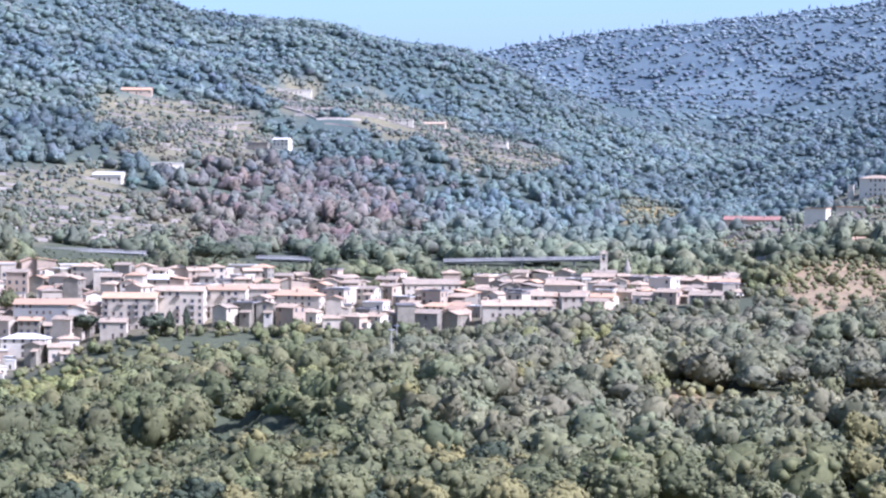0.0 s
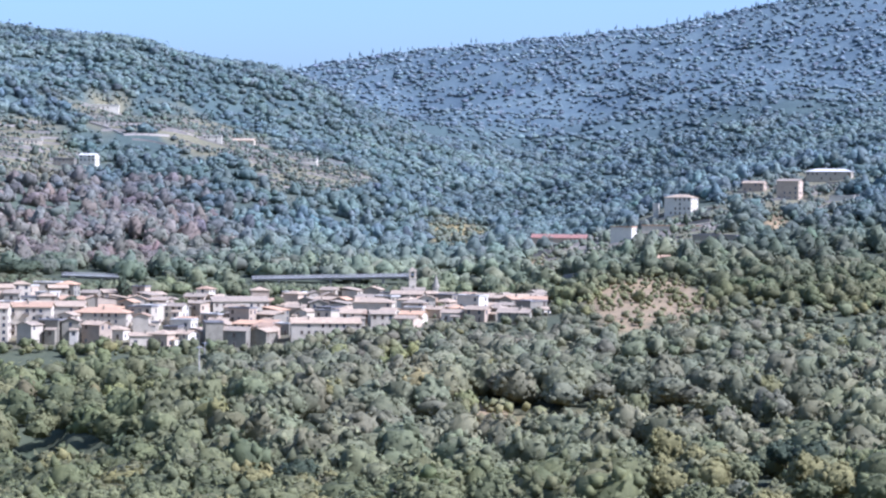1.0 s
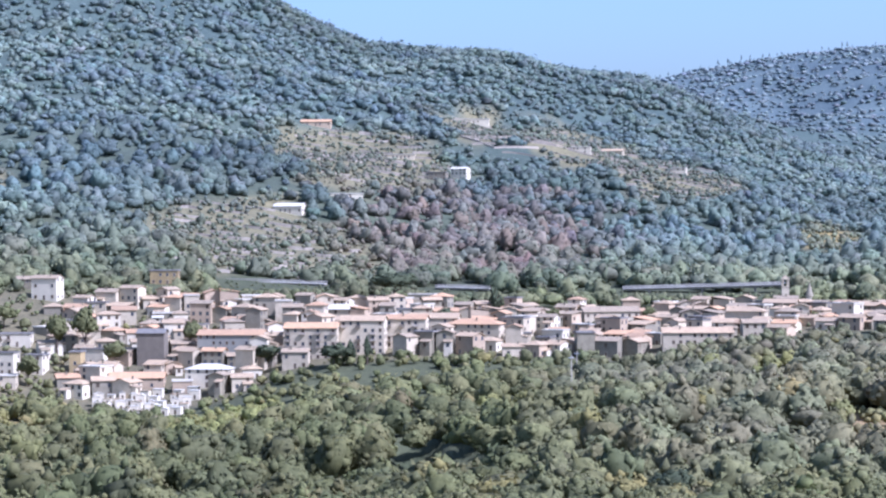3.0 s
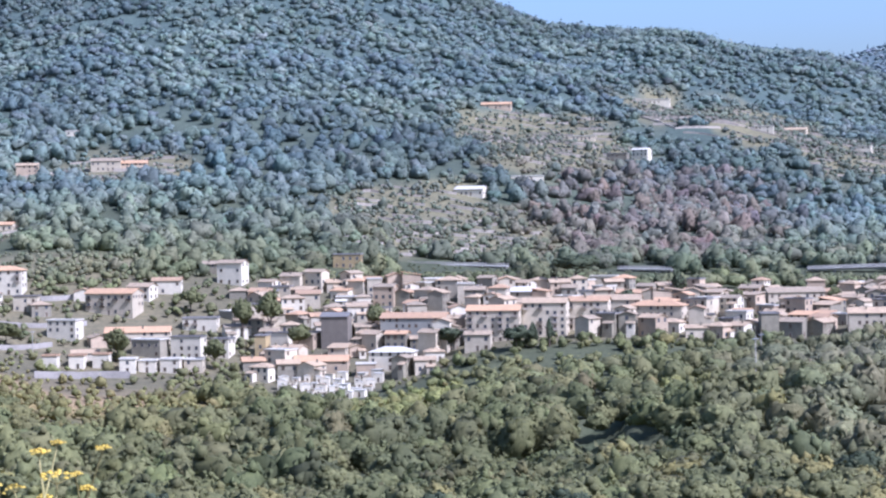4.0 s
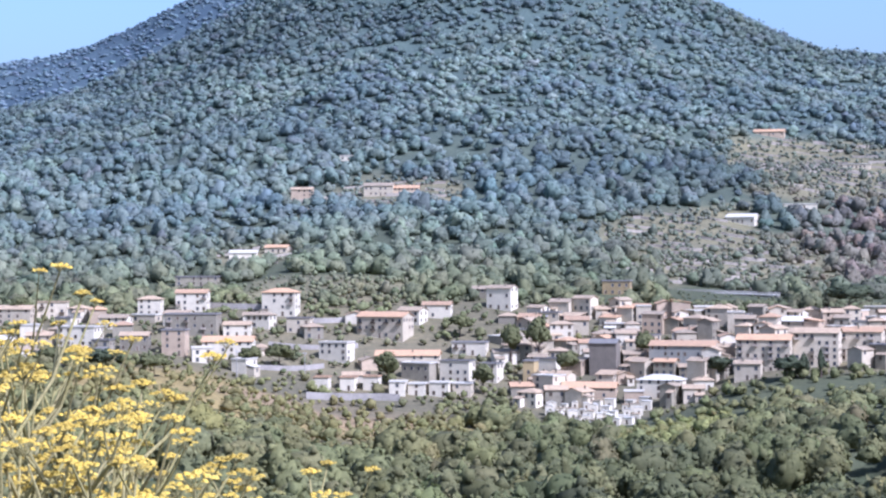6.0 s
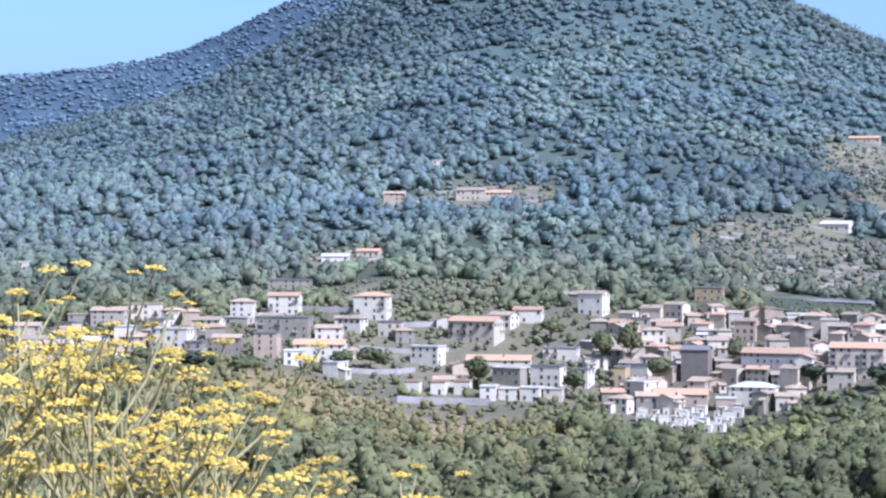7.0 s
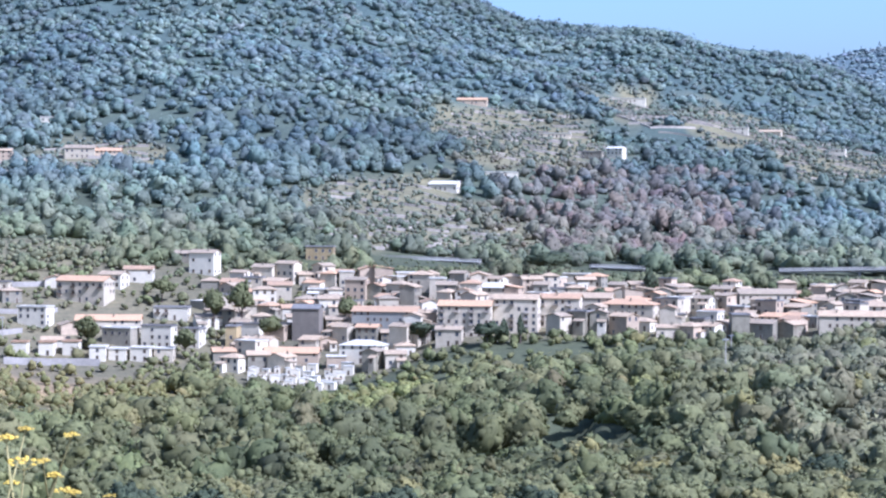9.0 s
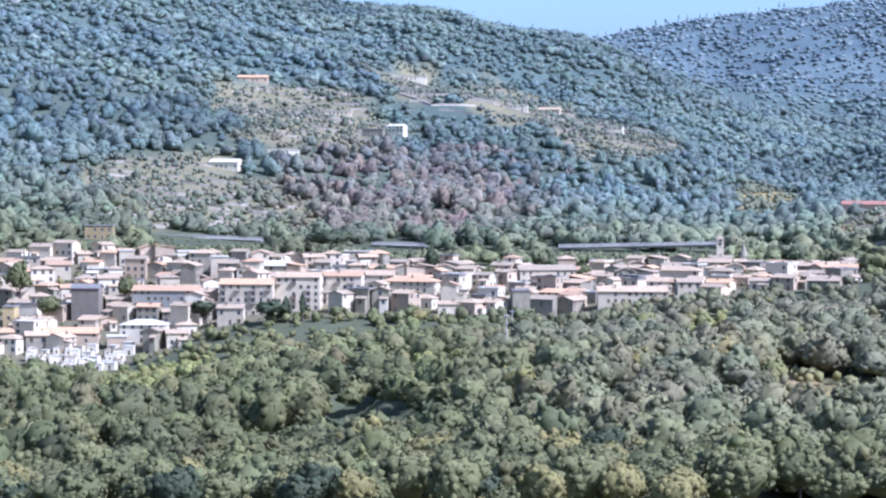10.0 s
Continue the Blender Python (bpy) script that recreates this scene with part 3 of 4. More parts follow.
house(266.4, 1974.0, 19.6, 11.8, 4.3, -16, "gable", CREAM, OLD, where=" in woods")
house(306.4, 1847.0, 13.7, 8.5, 5.0, -19, "flat", WHITE, PALE, where=" in woods")
house(144.3, 2066.2, 28.9, 12.5, 3.8, -8, "flat", WHITE, PALE, where=" in woods")
house(64.5, 1797.1, 22.8, 12.5, 3.3, -6, "flat", CREAM, PALE, where=" in woods")
house(-330.3, 1479.0, 14.9, 8.9, 8.5, 5, "gable", PINK, OLD, where=" in woods")
house(-278.6, 1496.5, 20.6, 12.3, 7.3, 3, "gable", CREAM, OLD, where=" in woods")
house(-261.3, 1500.7, 21.0, 12.5, 4.9, 5, "gable", PINK, NEW, where=" in woods")
house(-327.3, 1619.5, 9.1, 8.5, 3.5, 6, "flat", WHITE, PALE, where=" in woods")
house(387.0, 1340.5, 35.3, 12.5, 4.4, -20, "gable", PINK, RED, name="shed", windows=False, where=" in woods")
house(391.6, 1219.9, 13.4, 8.5, 10.1, -38, "flat", WHITE, NEW, where=" in woods")
house(501.4, 1430.8, 20.3, 12.2, 12.7, -43, "hip", WHITE, OLD, where=" in woods")
house(487.9, 1445.1, 3.8, 8.5, 9.6, -24, "flat", WHITE, PALE, windows=False, where=" in woods")
house(578.2, 1420.6, 16.1, 9.6, 13.3, -42, "gable", PINK, OLD, where=" in woods")
house(644.1, 1504.1, 33.7, 12.5, 6.9, -33, "hip", CREAM, PALE, where=" in woods")
house(577.5, 1486.5, 15.9, 9.5, 6.4, -36, "gable", PINK, OLD, where=" in woods")
house(606.0, 1393.1, 17.2, 10.3, 3.2, -29, "flat", WHITE, PALE, windows=False, where=" in woods")
# terraced walls on the slope, stood in for by a low flat block
house(436.1, 1259.9, 36.8, 12.5, 3.5, -24, "flat", CREAM, NEW, windows=False, where=" in woods")
house(425.4, 1155.4, 24.7, 12.5, 4.5, -25, "flat", GREY, SLATE, windows=False, where=" in woods")
house(375.8, 1108.3, 11.8, 8.5, 2.6, -24, "gable", CREAM, NEW, windows=False, where=" in woods")
house(-68.9, 850.5, 10.7, 8.5, 2.6, -0, "gable", STONE, OLD, windows=False, where=" below village")


def fill_village():
    """Close-packed old houses between those named above, row behind row up the slope."""
    rng = random.Random(21)
    for row in range(15):
        az = -23.0
        while az < 15.7:
            dense = az > -7.5
            w = rng.uniform(6.5, 11.5) if dense else rng.uniform(8, 13)
            r = 893 + row * 15.2 + rng.uniform(-4, 4) + (4 if az > 9 else 0)
            az += math.degrees(w / r) * (rng.uniform(0.98, 1.12) if dense else rng.uniform(1.2, 3.2))
            a = radians(az)
            x, y = r * math.sin(a), r * math.cos(a)
            inside = min(float(village(np.array([az]), np.array([r - 3]))[0]), float(village(np.array([az]), np.array([r + 6]))[0]))
            if (-14 < az < -7 and r < 958) or (-6.6 < az < -3.0 and r < 936):
                continue
            if inside < 0.9 or r > 1086 or (not dense and (rng.random() < 0.6 or r > 1080 or r < 935)):
                continue
            if any(math.hypot(x - bx, y - by) < (w + bw) * 0.475 for bx, by, bw in built):
                continue
            wall = rng.choice((CREAM, CREAM, CREAM, PINK, PINK, WHITE, STONE, GREY)) if dense else rng.choice((CREAM, WHITE, WHITE, PINK, GREY))
            form = rng.choice(("gable", "gable", "gable", "hip", "shed", "flat")) if dense else rng.choice(("gable", "hip", "flat"))
            tiles = rng.choice((OLD, OLD, OLD, NEW)) if form != "flat" else rng.choice((PALE, SLATE))
            house(x, y, w, rng.uniform(7, 9.5), rng.choice((4.6, 5.6, 6.4, 7.4, 8.8, 10.0) if az < 8 else (4.2, 5.0, 5.8, 6.6)) if dense else rng.choice((3.4, 6.0, 6.6)), -az + rng.uniform(-44, 12) + (90 if rng.random() < 0.3 else 0), form, wall, tiles, wing=rng.random() < 0.45, detailed=False)


fill_village()


def tomb_mesh(w, d, h, gabled):
    """A small white burial chapel with a dark doorway and a low roof."""
    bm = bmesh.new()
    box(bm, -w / 2, w / 2, -d / 2, d / 2, -2.5, h)
    bm2 = bmesh.new()
    box(bm2, -0.45, 0.45, -d / 2 - 0.03, -d / 2 + 0.05, 0.05, min(2.0, h - 0.4))
    roof = bmesh.new()
    if gabled:
        slab(roof, [(-w / 2 - 0.15, -d / 2 - 0.15, h), (0, -d / 2 - 0.15, h + 0.7), (0, d / 2 + 0.15, h + 0.7), (-w / 2 - 0.15, d / 2 + 0.15, h)], 0.12)
        slab(roof, [(w / 2 + 0.15, d / 2 + 0.15, h), (0, d / 2 + 0.15, h + 0.7), (0, -d / 2 - 0.15, h + 0.7), (w / 2 + 0.15, -d / 2 - 0.15, h)], 0.12)
    else:
        box(roof, -w / 2 - 0.15, w / 2 + 0.15, -d / 2 - 0.15, d / 2 + 0.15, h + 0.003, h + 0.22)
    return bm, bm2, roof


def cemetery():
    """Rows of little white chapels on terraces at the foot of the village."""
    rng = random.Random(31)
    for row in range(5):
        az = -6.1 + rng.uniform(0, 0.2)
        while az < -3.45:
            r = 892 + row * 9.5 + rng.uniform(-1.5, 1.5)
            w = rng.uniform(2.2, 4.6)
            a = radians(az)
            x, y = r * math.sin(a), r * math.cos(a)
            az += math.degrees(w / r) * rng.uniform(1.15, 2.2)
            if any(math.hypot(x - bx, y - by) < (w + bw) * 0.5 for bx, by, bw in built):
                continue
            gabled = rng.random() < 0.4
            wall, door, roof = tomb_mesh(w, rng.uniform(2.5, 4.0), rng.uniform(2.2, 4.2), gabled)
            ob = tagged(new("burial_chapel"), f"small white burial chapel with a {'gabled' if gabled else 'flat'} pale roof", "tomb", "burial chapels below the village")
            ob.matrix_basis = pose(x, y, ground(x, y), 0, 0, -az + rng.uniform(-25, 8))
            part("wall", wall, WALLS[WHITE], ob)
            part("door", door, shutter, ob, "dark doorway")
            part("roof", roof, ROOFS[PALE if rng.random() < 0.7 else OLD], ob)
            built.append((x, y, w))


cemetery()


def run_wall(name, label, x0, y0, x1, y1, height, thick, mat, sag=0.0, category="wall"):
    """A wall along the ground from one place to another, bowed by sag metres."""
    n = max(2, int(math.hypot(x1 - x0, y1 - y0) / 4))
    px, py = -(y1 - y0), x1 - x0
    q = math.hypot(px, py)
    bm = bmesh.new()
    rows = []
    for i in range(n + 1):
        u = i / n
        b = sag * 4 * u * (1 - u)
        cx, cy = x0 + (x1 - x0) * u + px / q * b, y0 + (y1 - y0) * u + py / q * b
        z = ground(cx, cy)
        if name != "terrace_wall" and i % 2 == 0:
            built.append((cx, cy, 4))
        hh = height * (1 + 0.12 * noise.noise((cx * 0.15, cy * 0.15, 3)))
        ox, oy = px / q * thick / 2, py / q * thick / 2
        rows.append([bm.verts.new(p) for p in ((cx - ox, cy - oy, z - 1), (cx - ox, cy - oy, z + hh), (cx + ox, cy + oy, z + hh), (cx + ox, cy + oy, z - 1))])
    for a, b in zip(rows, rows[1:]):
        for k in range(4):
            bm.faces.new((a[k], a[(k + 1) % 4], b[(k + 1) % 4], b[k]))
    bm.faces.new(rows[0][::-1])
    bm.faces.new(rows[-1])
    bmesh.ops.recalc_face_normals(bm, faces=bm.faces)
    return tagged(part(name, bm, mat), label, category, "hillside walls")


def viaduct(x0, y0, x1, y1, z0, z1, label):
    """A road bridge: deck, edge beams, guard rails on posts and paired piers."""
    ob = tagged(new("viaduct"), label, "bridge")
    length, turn = math.hypot(x1 - x0, y1 - y0), math.degrees(math.atan2(y1 - y0, x1 - x0))
    rise = math.degrees(math.atan2(z1 - z0, length))
    ob.matrix_basis = pose(x0, y0, z0, 0, -rise, turn)
    bm = bmesh.new()
    box(bm, 0, length, -4.5, 4.5, -0.5, 0.0)
    box(bm, 0, length, -3.2, -2.2, -1.5, -0.5)
    box(bm, 0, length, 2.2, 3.2, -1.5, -0.5)
    for i in range(int(length / 8) + 1):
        built.append((x0 + (x1 - x0) * i * 8 / length, y0 + (y1 - y0) * i * 8 / length, 12))
    part("deck", bm, pale_concrete, ob, "pale concrete deck with two beams")
    for s in (-4.4, 4.4):
        bm = bmesh.new()
        box(bm, 0, length, s - 0.06, s + 0.06, 0.55, 0.95)
        box(bm, 0, length, s - 0.05, s + 0.05, 1.15, 1.25)
        for i in range(int(length / 3) + 1):
            box(bm, i * 3, i * 3 + 0.12, s - 0.07, s + 0.07, 0.003, 1.25)
        part("guard_rail", bm, pale_concrete, ob, "pale metal guard rail")
    n = max(2, int(length / 22))
    for i in range(n):
        u = (i + 0.5) / n * length
        p = ob.matrix_basis @ Vector((u, 0, 0))
        drop = p.z - ground(p.x, p.y) + 2
        bm = bmesh.new()
        box(bm, u - 0.7, u + 0.7, -3.4, 3.4, -2.2, -1.503)
        for s in (-2.7, 2.7):
            box(bm, u - 0.5, u + 0.5, s - 0.5, s + 0.5, -max(drop, 4), -2.203)
        part("pier", bm, concrete, ob)
    return ob


def bell_tower(x, y, h, w, turn):
    ob = tagged(new("bell_tower"), "tall square stone bell tower with open belfry above the roofs", "tower")
    ob.matrix_basis = pose(x, y, ground(x, y), 0, 0, turn)
    bm = bmesh.new()
    box(bm, -w / 2, w / 2, -w / 2, w / 2, -2, h - 4.5)
    part("shaft", bm, WALLS[CREAM], ob)
    bm = bmesh.new()
    box(bm, -w / 2 - 0.2, w / 2 + 0.2, -w / 2 - 0.2, w / 2 + 0.2, h - 4.497, h - 4.1)
    part("belfry_floor", bm, WALLS[CREAM], ob)
    for a in (-1, 1):
        for b in (-1, 1):
            bm = bmesh.new()
            box(bm, a * w / 2 - (0.9 if a > 0 else 0), a * w / 2 + (0.9 if a < 0 else 0), b * w / 2 - (0.9 if b > 0 else 0), b * w / 2 + (0.9 if b < 0 else 0), h - 4.097, h - 0.8)
            part("belfry_pier", bm, WALLS[CREAM], ob)
    bm = bmesh.new()
    box(bm, -w / 2 - 0.15, w / 2 + 0.15, -w / 2 - 0.15, w / 2 + 0.15, h - 0.797, h - 0.2)
    part("belfry_cornice", bm, WALLS[CREAM], ob)
    bm = bmesh.new()
    bmesh.ops.create_cone(bm, cap_ends=True, segments=8, radius1=0.55, radius2=0.3, depth=1.0, matrix=Matrix.Translation((0, 0, h - 2.3)))
    part("bell", bm, metal, ob, "dull metal bell")
    bm = bmesh.new()
    bmesh.ops.create_cone(bm, cap_ends=True, segments=4, radius1=w * 0.76, radius2=0.1, depth=1.6, matrix=Matrix.Translation((0, 0, h + 0.603)) @ Matrix.Rotation(math.pi / 4, 4, "Z"))
    part("cap", bm, ROOFS[OLD], ob, "low tiled pyramid cap")
    return ob


def spire(x, y, h, w, turn):
    ob = tagged(new("church_turret"), "small round church turret with a pointed conical spire", "tower")
    ob.matrix_basis = pose(x, y, ground(x, y), 0, 0, turn)
    bm = bmesh.new()
    bmesh.ops.create_cone(bm, cap_ends=True, segments=12, radius1=w / 2, radius2=w / 2, depth=h - 4, matrix=Matrix.Translation((0, 0, (h - 6) / 2)))
    part("drum", bm, WALLS[WHITE], ob)
    bm = bmesh.new()
    bmesh.ops.create_cone(bm, cap_ends=True, segments=12, radius1=w * 0.62, radius2=0.08, depth=6.5, matrix=Matrix.Translation((0, 0, h - 1.7)))
    part("cone", bm, WALLS[GREY], ob, "grey plastered conical spire")
    return ob


def utility_pole(x, y, h):
    ob = tagged(new("utility_pole"), "slender grey utility pole with a crossarm", "pole", "utility poles")
    ob.matrix_basis = pose(x, y, ground(x, y))
    bm = bmesh.new()
    bmesh.ops.create_cone(bm, cap_ends=True, segments=8, radius1=0.28, radius2=0.16, depth=h + 1, matrix=Matrix.Translation((0, 0, h / 2 - 0.5)))
    part("pole", bm, concrete, ob)
    bm = bmesh.new()
    box(bm, -1.1, 1.1, -0.08, 0.08, h - 0.9, h - 0.7)
    part("crossarm", bm, metal, ob)


BRIDGES = [(160.8, 1153.8, 244.3, 1139.1, -32.4, -30.2), (-53.1, 1178.8, 0.7, 1170.0, -27.3, -29.1), (60.7, 1170.4, 90.1, 1164.5, -31.3, -32.0)]
viaduct(*BRIDGES[0], "long pale road viaduct with steel rails crossing behind the village")
viaduct(*BRIDGES[1], "pale road viaduct above the upper village houses")
viaduct(*BRIDGES[2], "short stretch of pale viaduct half hidden by trees")
bell_tower(229.2, 1060.5, 14.2, 3.6, -6)
spire(238.6, 1048.2, 11.5, 3.4, 0)
utility_pole(91.9, 799.7, 15.9)
utility_pole(-233.3, 911.6, 12.4)
utility_pole(100.8, 858.1, 11.8)
utility_pole(-209.7, 941.9, 11.4)
run_wall("retaining_wall", "long grey concrete retaining wall below the small white buildings", -201, 905, -163, 922, 3.0, 0.5, concrete, 2.7)
run_wall("retaining_wall", "pale retaining wall of the upper road", -283, 1053, -253, 1049, 2.6, 0.5, concrete, -0.9)
run_wall("retaining_wall", "pale retaining wall of the upper road", -230, 1027, -202, 1040, 2.4, 0.5, concrete, -2.9)
run_wall("retaining_wall", "pale retaining wall along a village lane", -231, 938, -205, 961, 2.2, 0.5, concrete, -1.8)
run_wall("retaining_wall", "pale retaining wall along a village lane", -236, 982, -196, 996, 2.2, 0.5, concrete, -2.6)
run_wall("road_wall", "white parapet of a winding hill road", 119, 1881, 145, 1831, 1.4, 0.6, trim, 0.2)
run_wall("road_wall", "white parapet of a winding hill road", 145, 1831, 184, 1840, 1.4, 0.6, trim, -1.1)
run_wall("road_wall", "white parapet of a winding hill road", 189, 1861, 217, 1865, 1.4, 0.6, trim, 2.1)


def terraces():
    """Dry stone walls following the contour, row above row, on the open slopes."""
    rng = random.Random(9)
    for b, d, hw, hd, kind, _ in PLOTS:
        if kind != "dry" or d < 1150:
            continue
        r = d - hd * 0.85
        while r < d + hd * 0.85:
            reach = hw * math.sqrt(1 - ((r - d) / hd) ** 2)
            az = b - reach + rng.uniform(0, 0.5)
            while az < b + reach - 0.3:
                wide = rng.uniform(0.4, 1.1)
                p, q = radians(az), radians(min(az + wide, b + reach))
                r2 = r + rng.uniform(-5, 5)
                run_wall("terrace_wall", "dry stone terrace wall on the dry slope", r * math.sin(p), r * math.cos(p), r2 * math.sin(q), r2 * math.cos(q), rng.uniform(1.1, 2.0), 0.7, dry_stone, rng.uniform(-2, 2))
                az += wide + rng.uniform(0.1, 0.9)
            r += rng.uniform(13, 24)


terraces()
# ---------------------------------------------------------------- woods


def unit_ico(level):
    bm = bmesh.new()
    bmesh.ops.create_icosphere(bm, subdivisions=level, radius=1)
    v = np.array([p.co[:] for p in bm.verts])
    f = np.array([[p.index for p in q.verts] for q in bm.faces])
    bm.free()
    return v, f


ROUND, ICO, OCTA = unit_ico(2), unit_ico(1), (np.array([(1, 0, 0), (-1, 0, 0), (0, 1, 0), (0, -1, 0), (0, 0, 1), (0, 0, -1)], float),
                         np.array([(0, 2, 4), (2, 1, 4), (1, 3, 4), (3, 0, 4), (2, 0, 5), (1, 2, 5), (3, 1, 5), (0, 3, 5)]))


def crown(rng, form, clumps, leaves, size, tall=1.0, lobes=9, crumple=0.1):
    """A tree's crown about 1 m in radius: a body of a few rounded boughs, clumps of foliage on it, and loose sprays of leaves.
    Corners, faces, and how light each corner's leaves are."""
    lumps = rng.normal(size=(lobes, 3))
    lumps[:, 2] = np.abs(lumps[:, 2]) * 1.2 - 0.5
    lumps /= np.linalg.norm(lumps, axis=1)[:, None]
    balls, girth = lumps * rng.uniform(0.45, 0.72, (lobes, 1)), rng.uniform(0.28, 0.46, lobes)

    def swell(d):
        """How far the outermost bough reaches along each direction."""
        q = d @ balls.T
        disc = q * q - (np.sum(balls * balls, 1) - girth ** 2)[None]
        return np.maximum(0.55, np.max(np.where(disc > 0, q + np.sqrt(np.maximum(disc, 0)), 0), axis=1))

    def ways(n):
        i = np.arange(n)
        z = 0.98 - 1.5 * (i + rng.uniform(0, 1, n)) / n
        a = i * 2.39996 + rng.uniform(-0.5, 0.5, n)
        q = np.sqrt(np.clip(1 - z * z, 0, 1))
        return np.column_stack([q * np.cos(a), q * np.sin(a), z])
    v, f = form
    V, L, T, base = [v * (swell(v) * 0.93 * rng.uniform(1 - crumple, 1 + crumple, len(v)))[:, None]], [f.ravel()], [rng.uniform(0.85, 1.15, len(v))], len(v)
    d = ways(clumps)
    for c, reach in zip(d, swell(d)):
        r = rng.uniform(0.14, 0.27)
        turn = np.linalg.qr(rng.normal(size=(3, 3)))[0]
        turn = turn * np.sign(np.linalg.det(turn))
        V.append((OCTA[0] @ turn.T) * r * rng.uniform(0.7, 1.35, (6, 1)) + c * (reach - r * 0.45))
        L.append(OCTA[1].ravel() + base)
        T.append(np.full(6, rng.uniform(0.8, 1.2)))
        base += 6
    if leaves:
        d = ways(leaves)
        p = d * (swell(d) * rng.uniform(0.85, 1.12, leaves))[:, None]
        n = d + rng.normal(size=(leaves, 3)) * 0.45
        u = np.cross(n, rng.normal(size=(leaves, 3)))
        u /= np.linalg.norm(u, axis=1)[:, None]
        w = np.cross(n / np.linalg.norm(n, axis=1)[:, None], u)
        k = size * rng.uniform(0.6, 1.3, (leaves, 1))
        V.append(np.stack([p - u * k, p + u * k * rng.uniform(0.5, 1.1, (leaves, 1)) - w * k * 0.8, p + w * k * rng.uniform(0.8, 1.3, (leaves, 1))], 1).reshape(-1, 3))
        L.append(base + np.arange(leaves * 3))
        T.append(np.repeat(rng.uniform(0.8, 1.25, leaves), 3))
    loops = np.concatenate(L)
    return np.concatenate(V) * np.array([1, 1, tall]), loops, np.full(len(loops) // 3, 3), np.concatenate(T)


LEAF_AND_HAZE = {  # leaf colours; the blue and ridge ones have distance haze mixed in
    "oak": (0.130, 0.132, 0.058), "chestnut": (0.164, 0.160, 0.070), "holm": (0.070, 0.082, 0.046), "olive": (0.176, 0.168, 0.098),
    "blue": (0.148, 0.182, 0.152), "hazy_dark": (0.116, 0.149, 0.147), "dead": (0.200, 0.152, 0.120), "lime": (0.220, 0.215, 0.075), "pale": (0.205, 0.180, 0.070),
    "hazy_ridge": (0.185, 0.222, 0.230), "shaded_ridge": (0.140, 0.185, 0.220),
}


def wood(name, label, x, y, radius, colour, protos, rng, sink=0.25, squash=1.0):
    """Joins one crown a position into a single mesh."""
    z = land(x, y)
    pick = rng.integers(0, len(protos), len(x))
    spin, flat = rng.uniform(0, 2 * np.pi, len(x)), rng.uniform(0.8, 1.15, len(x)) * squash
    V, L, S, C, base = [], [], [], [], 0
    for k, (pv, pl, ps, tone) in enumerate(protos):
        m = np.flatnonzero(pick == k)
        if not len(m):
            continue
        c, s = np.cos(spin[m])[:, None], np.sin(spin[m])[:, None]
        rad = radius[m][:, None]
        vx, vy = (pv[:, 0] * c - pv[:, 1] * s) * rad + x[m][:, None], (pv[:, 0] * s + pv[:, 1] * c) * rad + y[m][:, None]
        vz = (pv[:, 2][None] * flat[m][:, None] + (1 - sink)) * rad + z[m][:, None]
        V.append(np.stack([vx, vy, vz], -1).reshape(-1, 3))
        L.append((pl[None] + (np.arange(len(m)) * len(pv))[:, None] + base).ravel())
        S.append(np.tile(ps, len(m)))
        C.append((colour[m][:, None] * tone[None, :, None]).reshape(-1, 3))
        base += len(m) * len(pv)
    me = mesh_of(name, np.concatenate(V), np.concatenate(L), np.concatenate(S), foliage)
    set_colours(me, "leaf_haze_colour", np.concatenate(C))
    me.shade_smooth()
    return tagged(new(name, me), label, "woods", kind="stuff")


def scatter(rng, count, b0, b1, r0, r1):
    az, r = rng.uniform(b0, b1, count), np.sqrt(rng.uniform(r0 ** 2, r1 ** 2, count))
    a = np.radians(az)
    return r * np.sin(a), r * np.cos(a), az, r


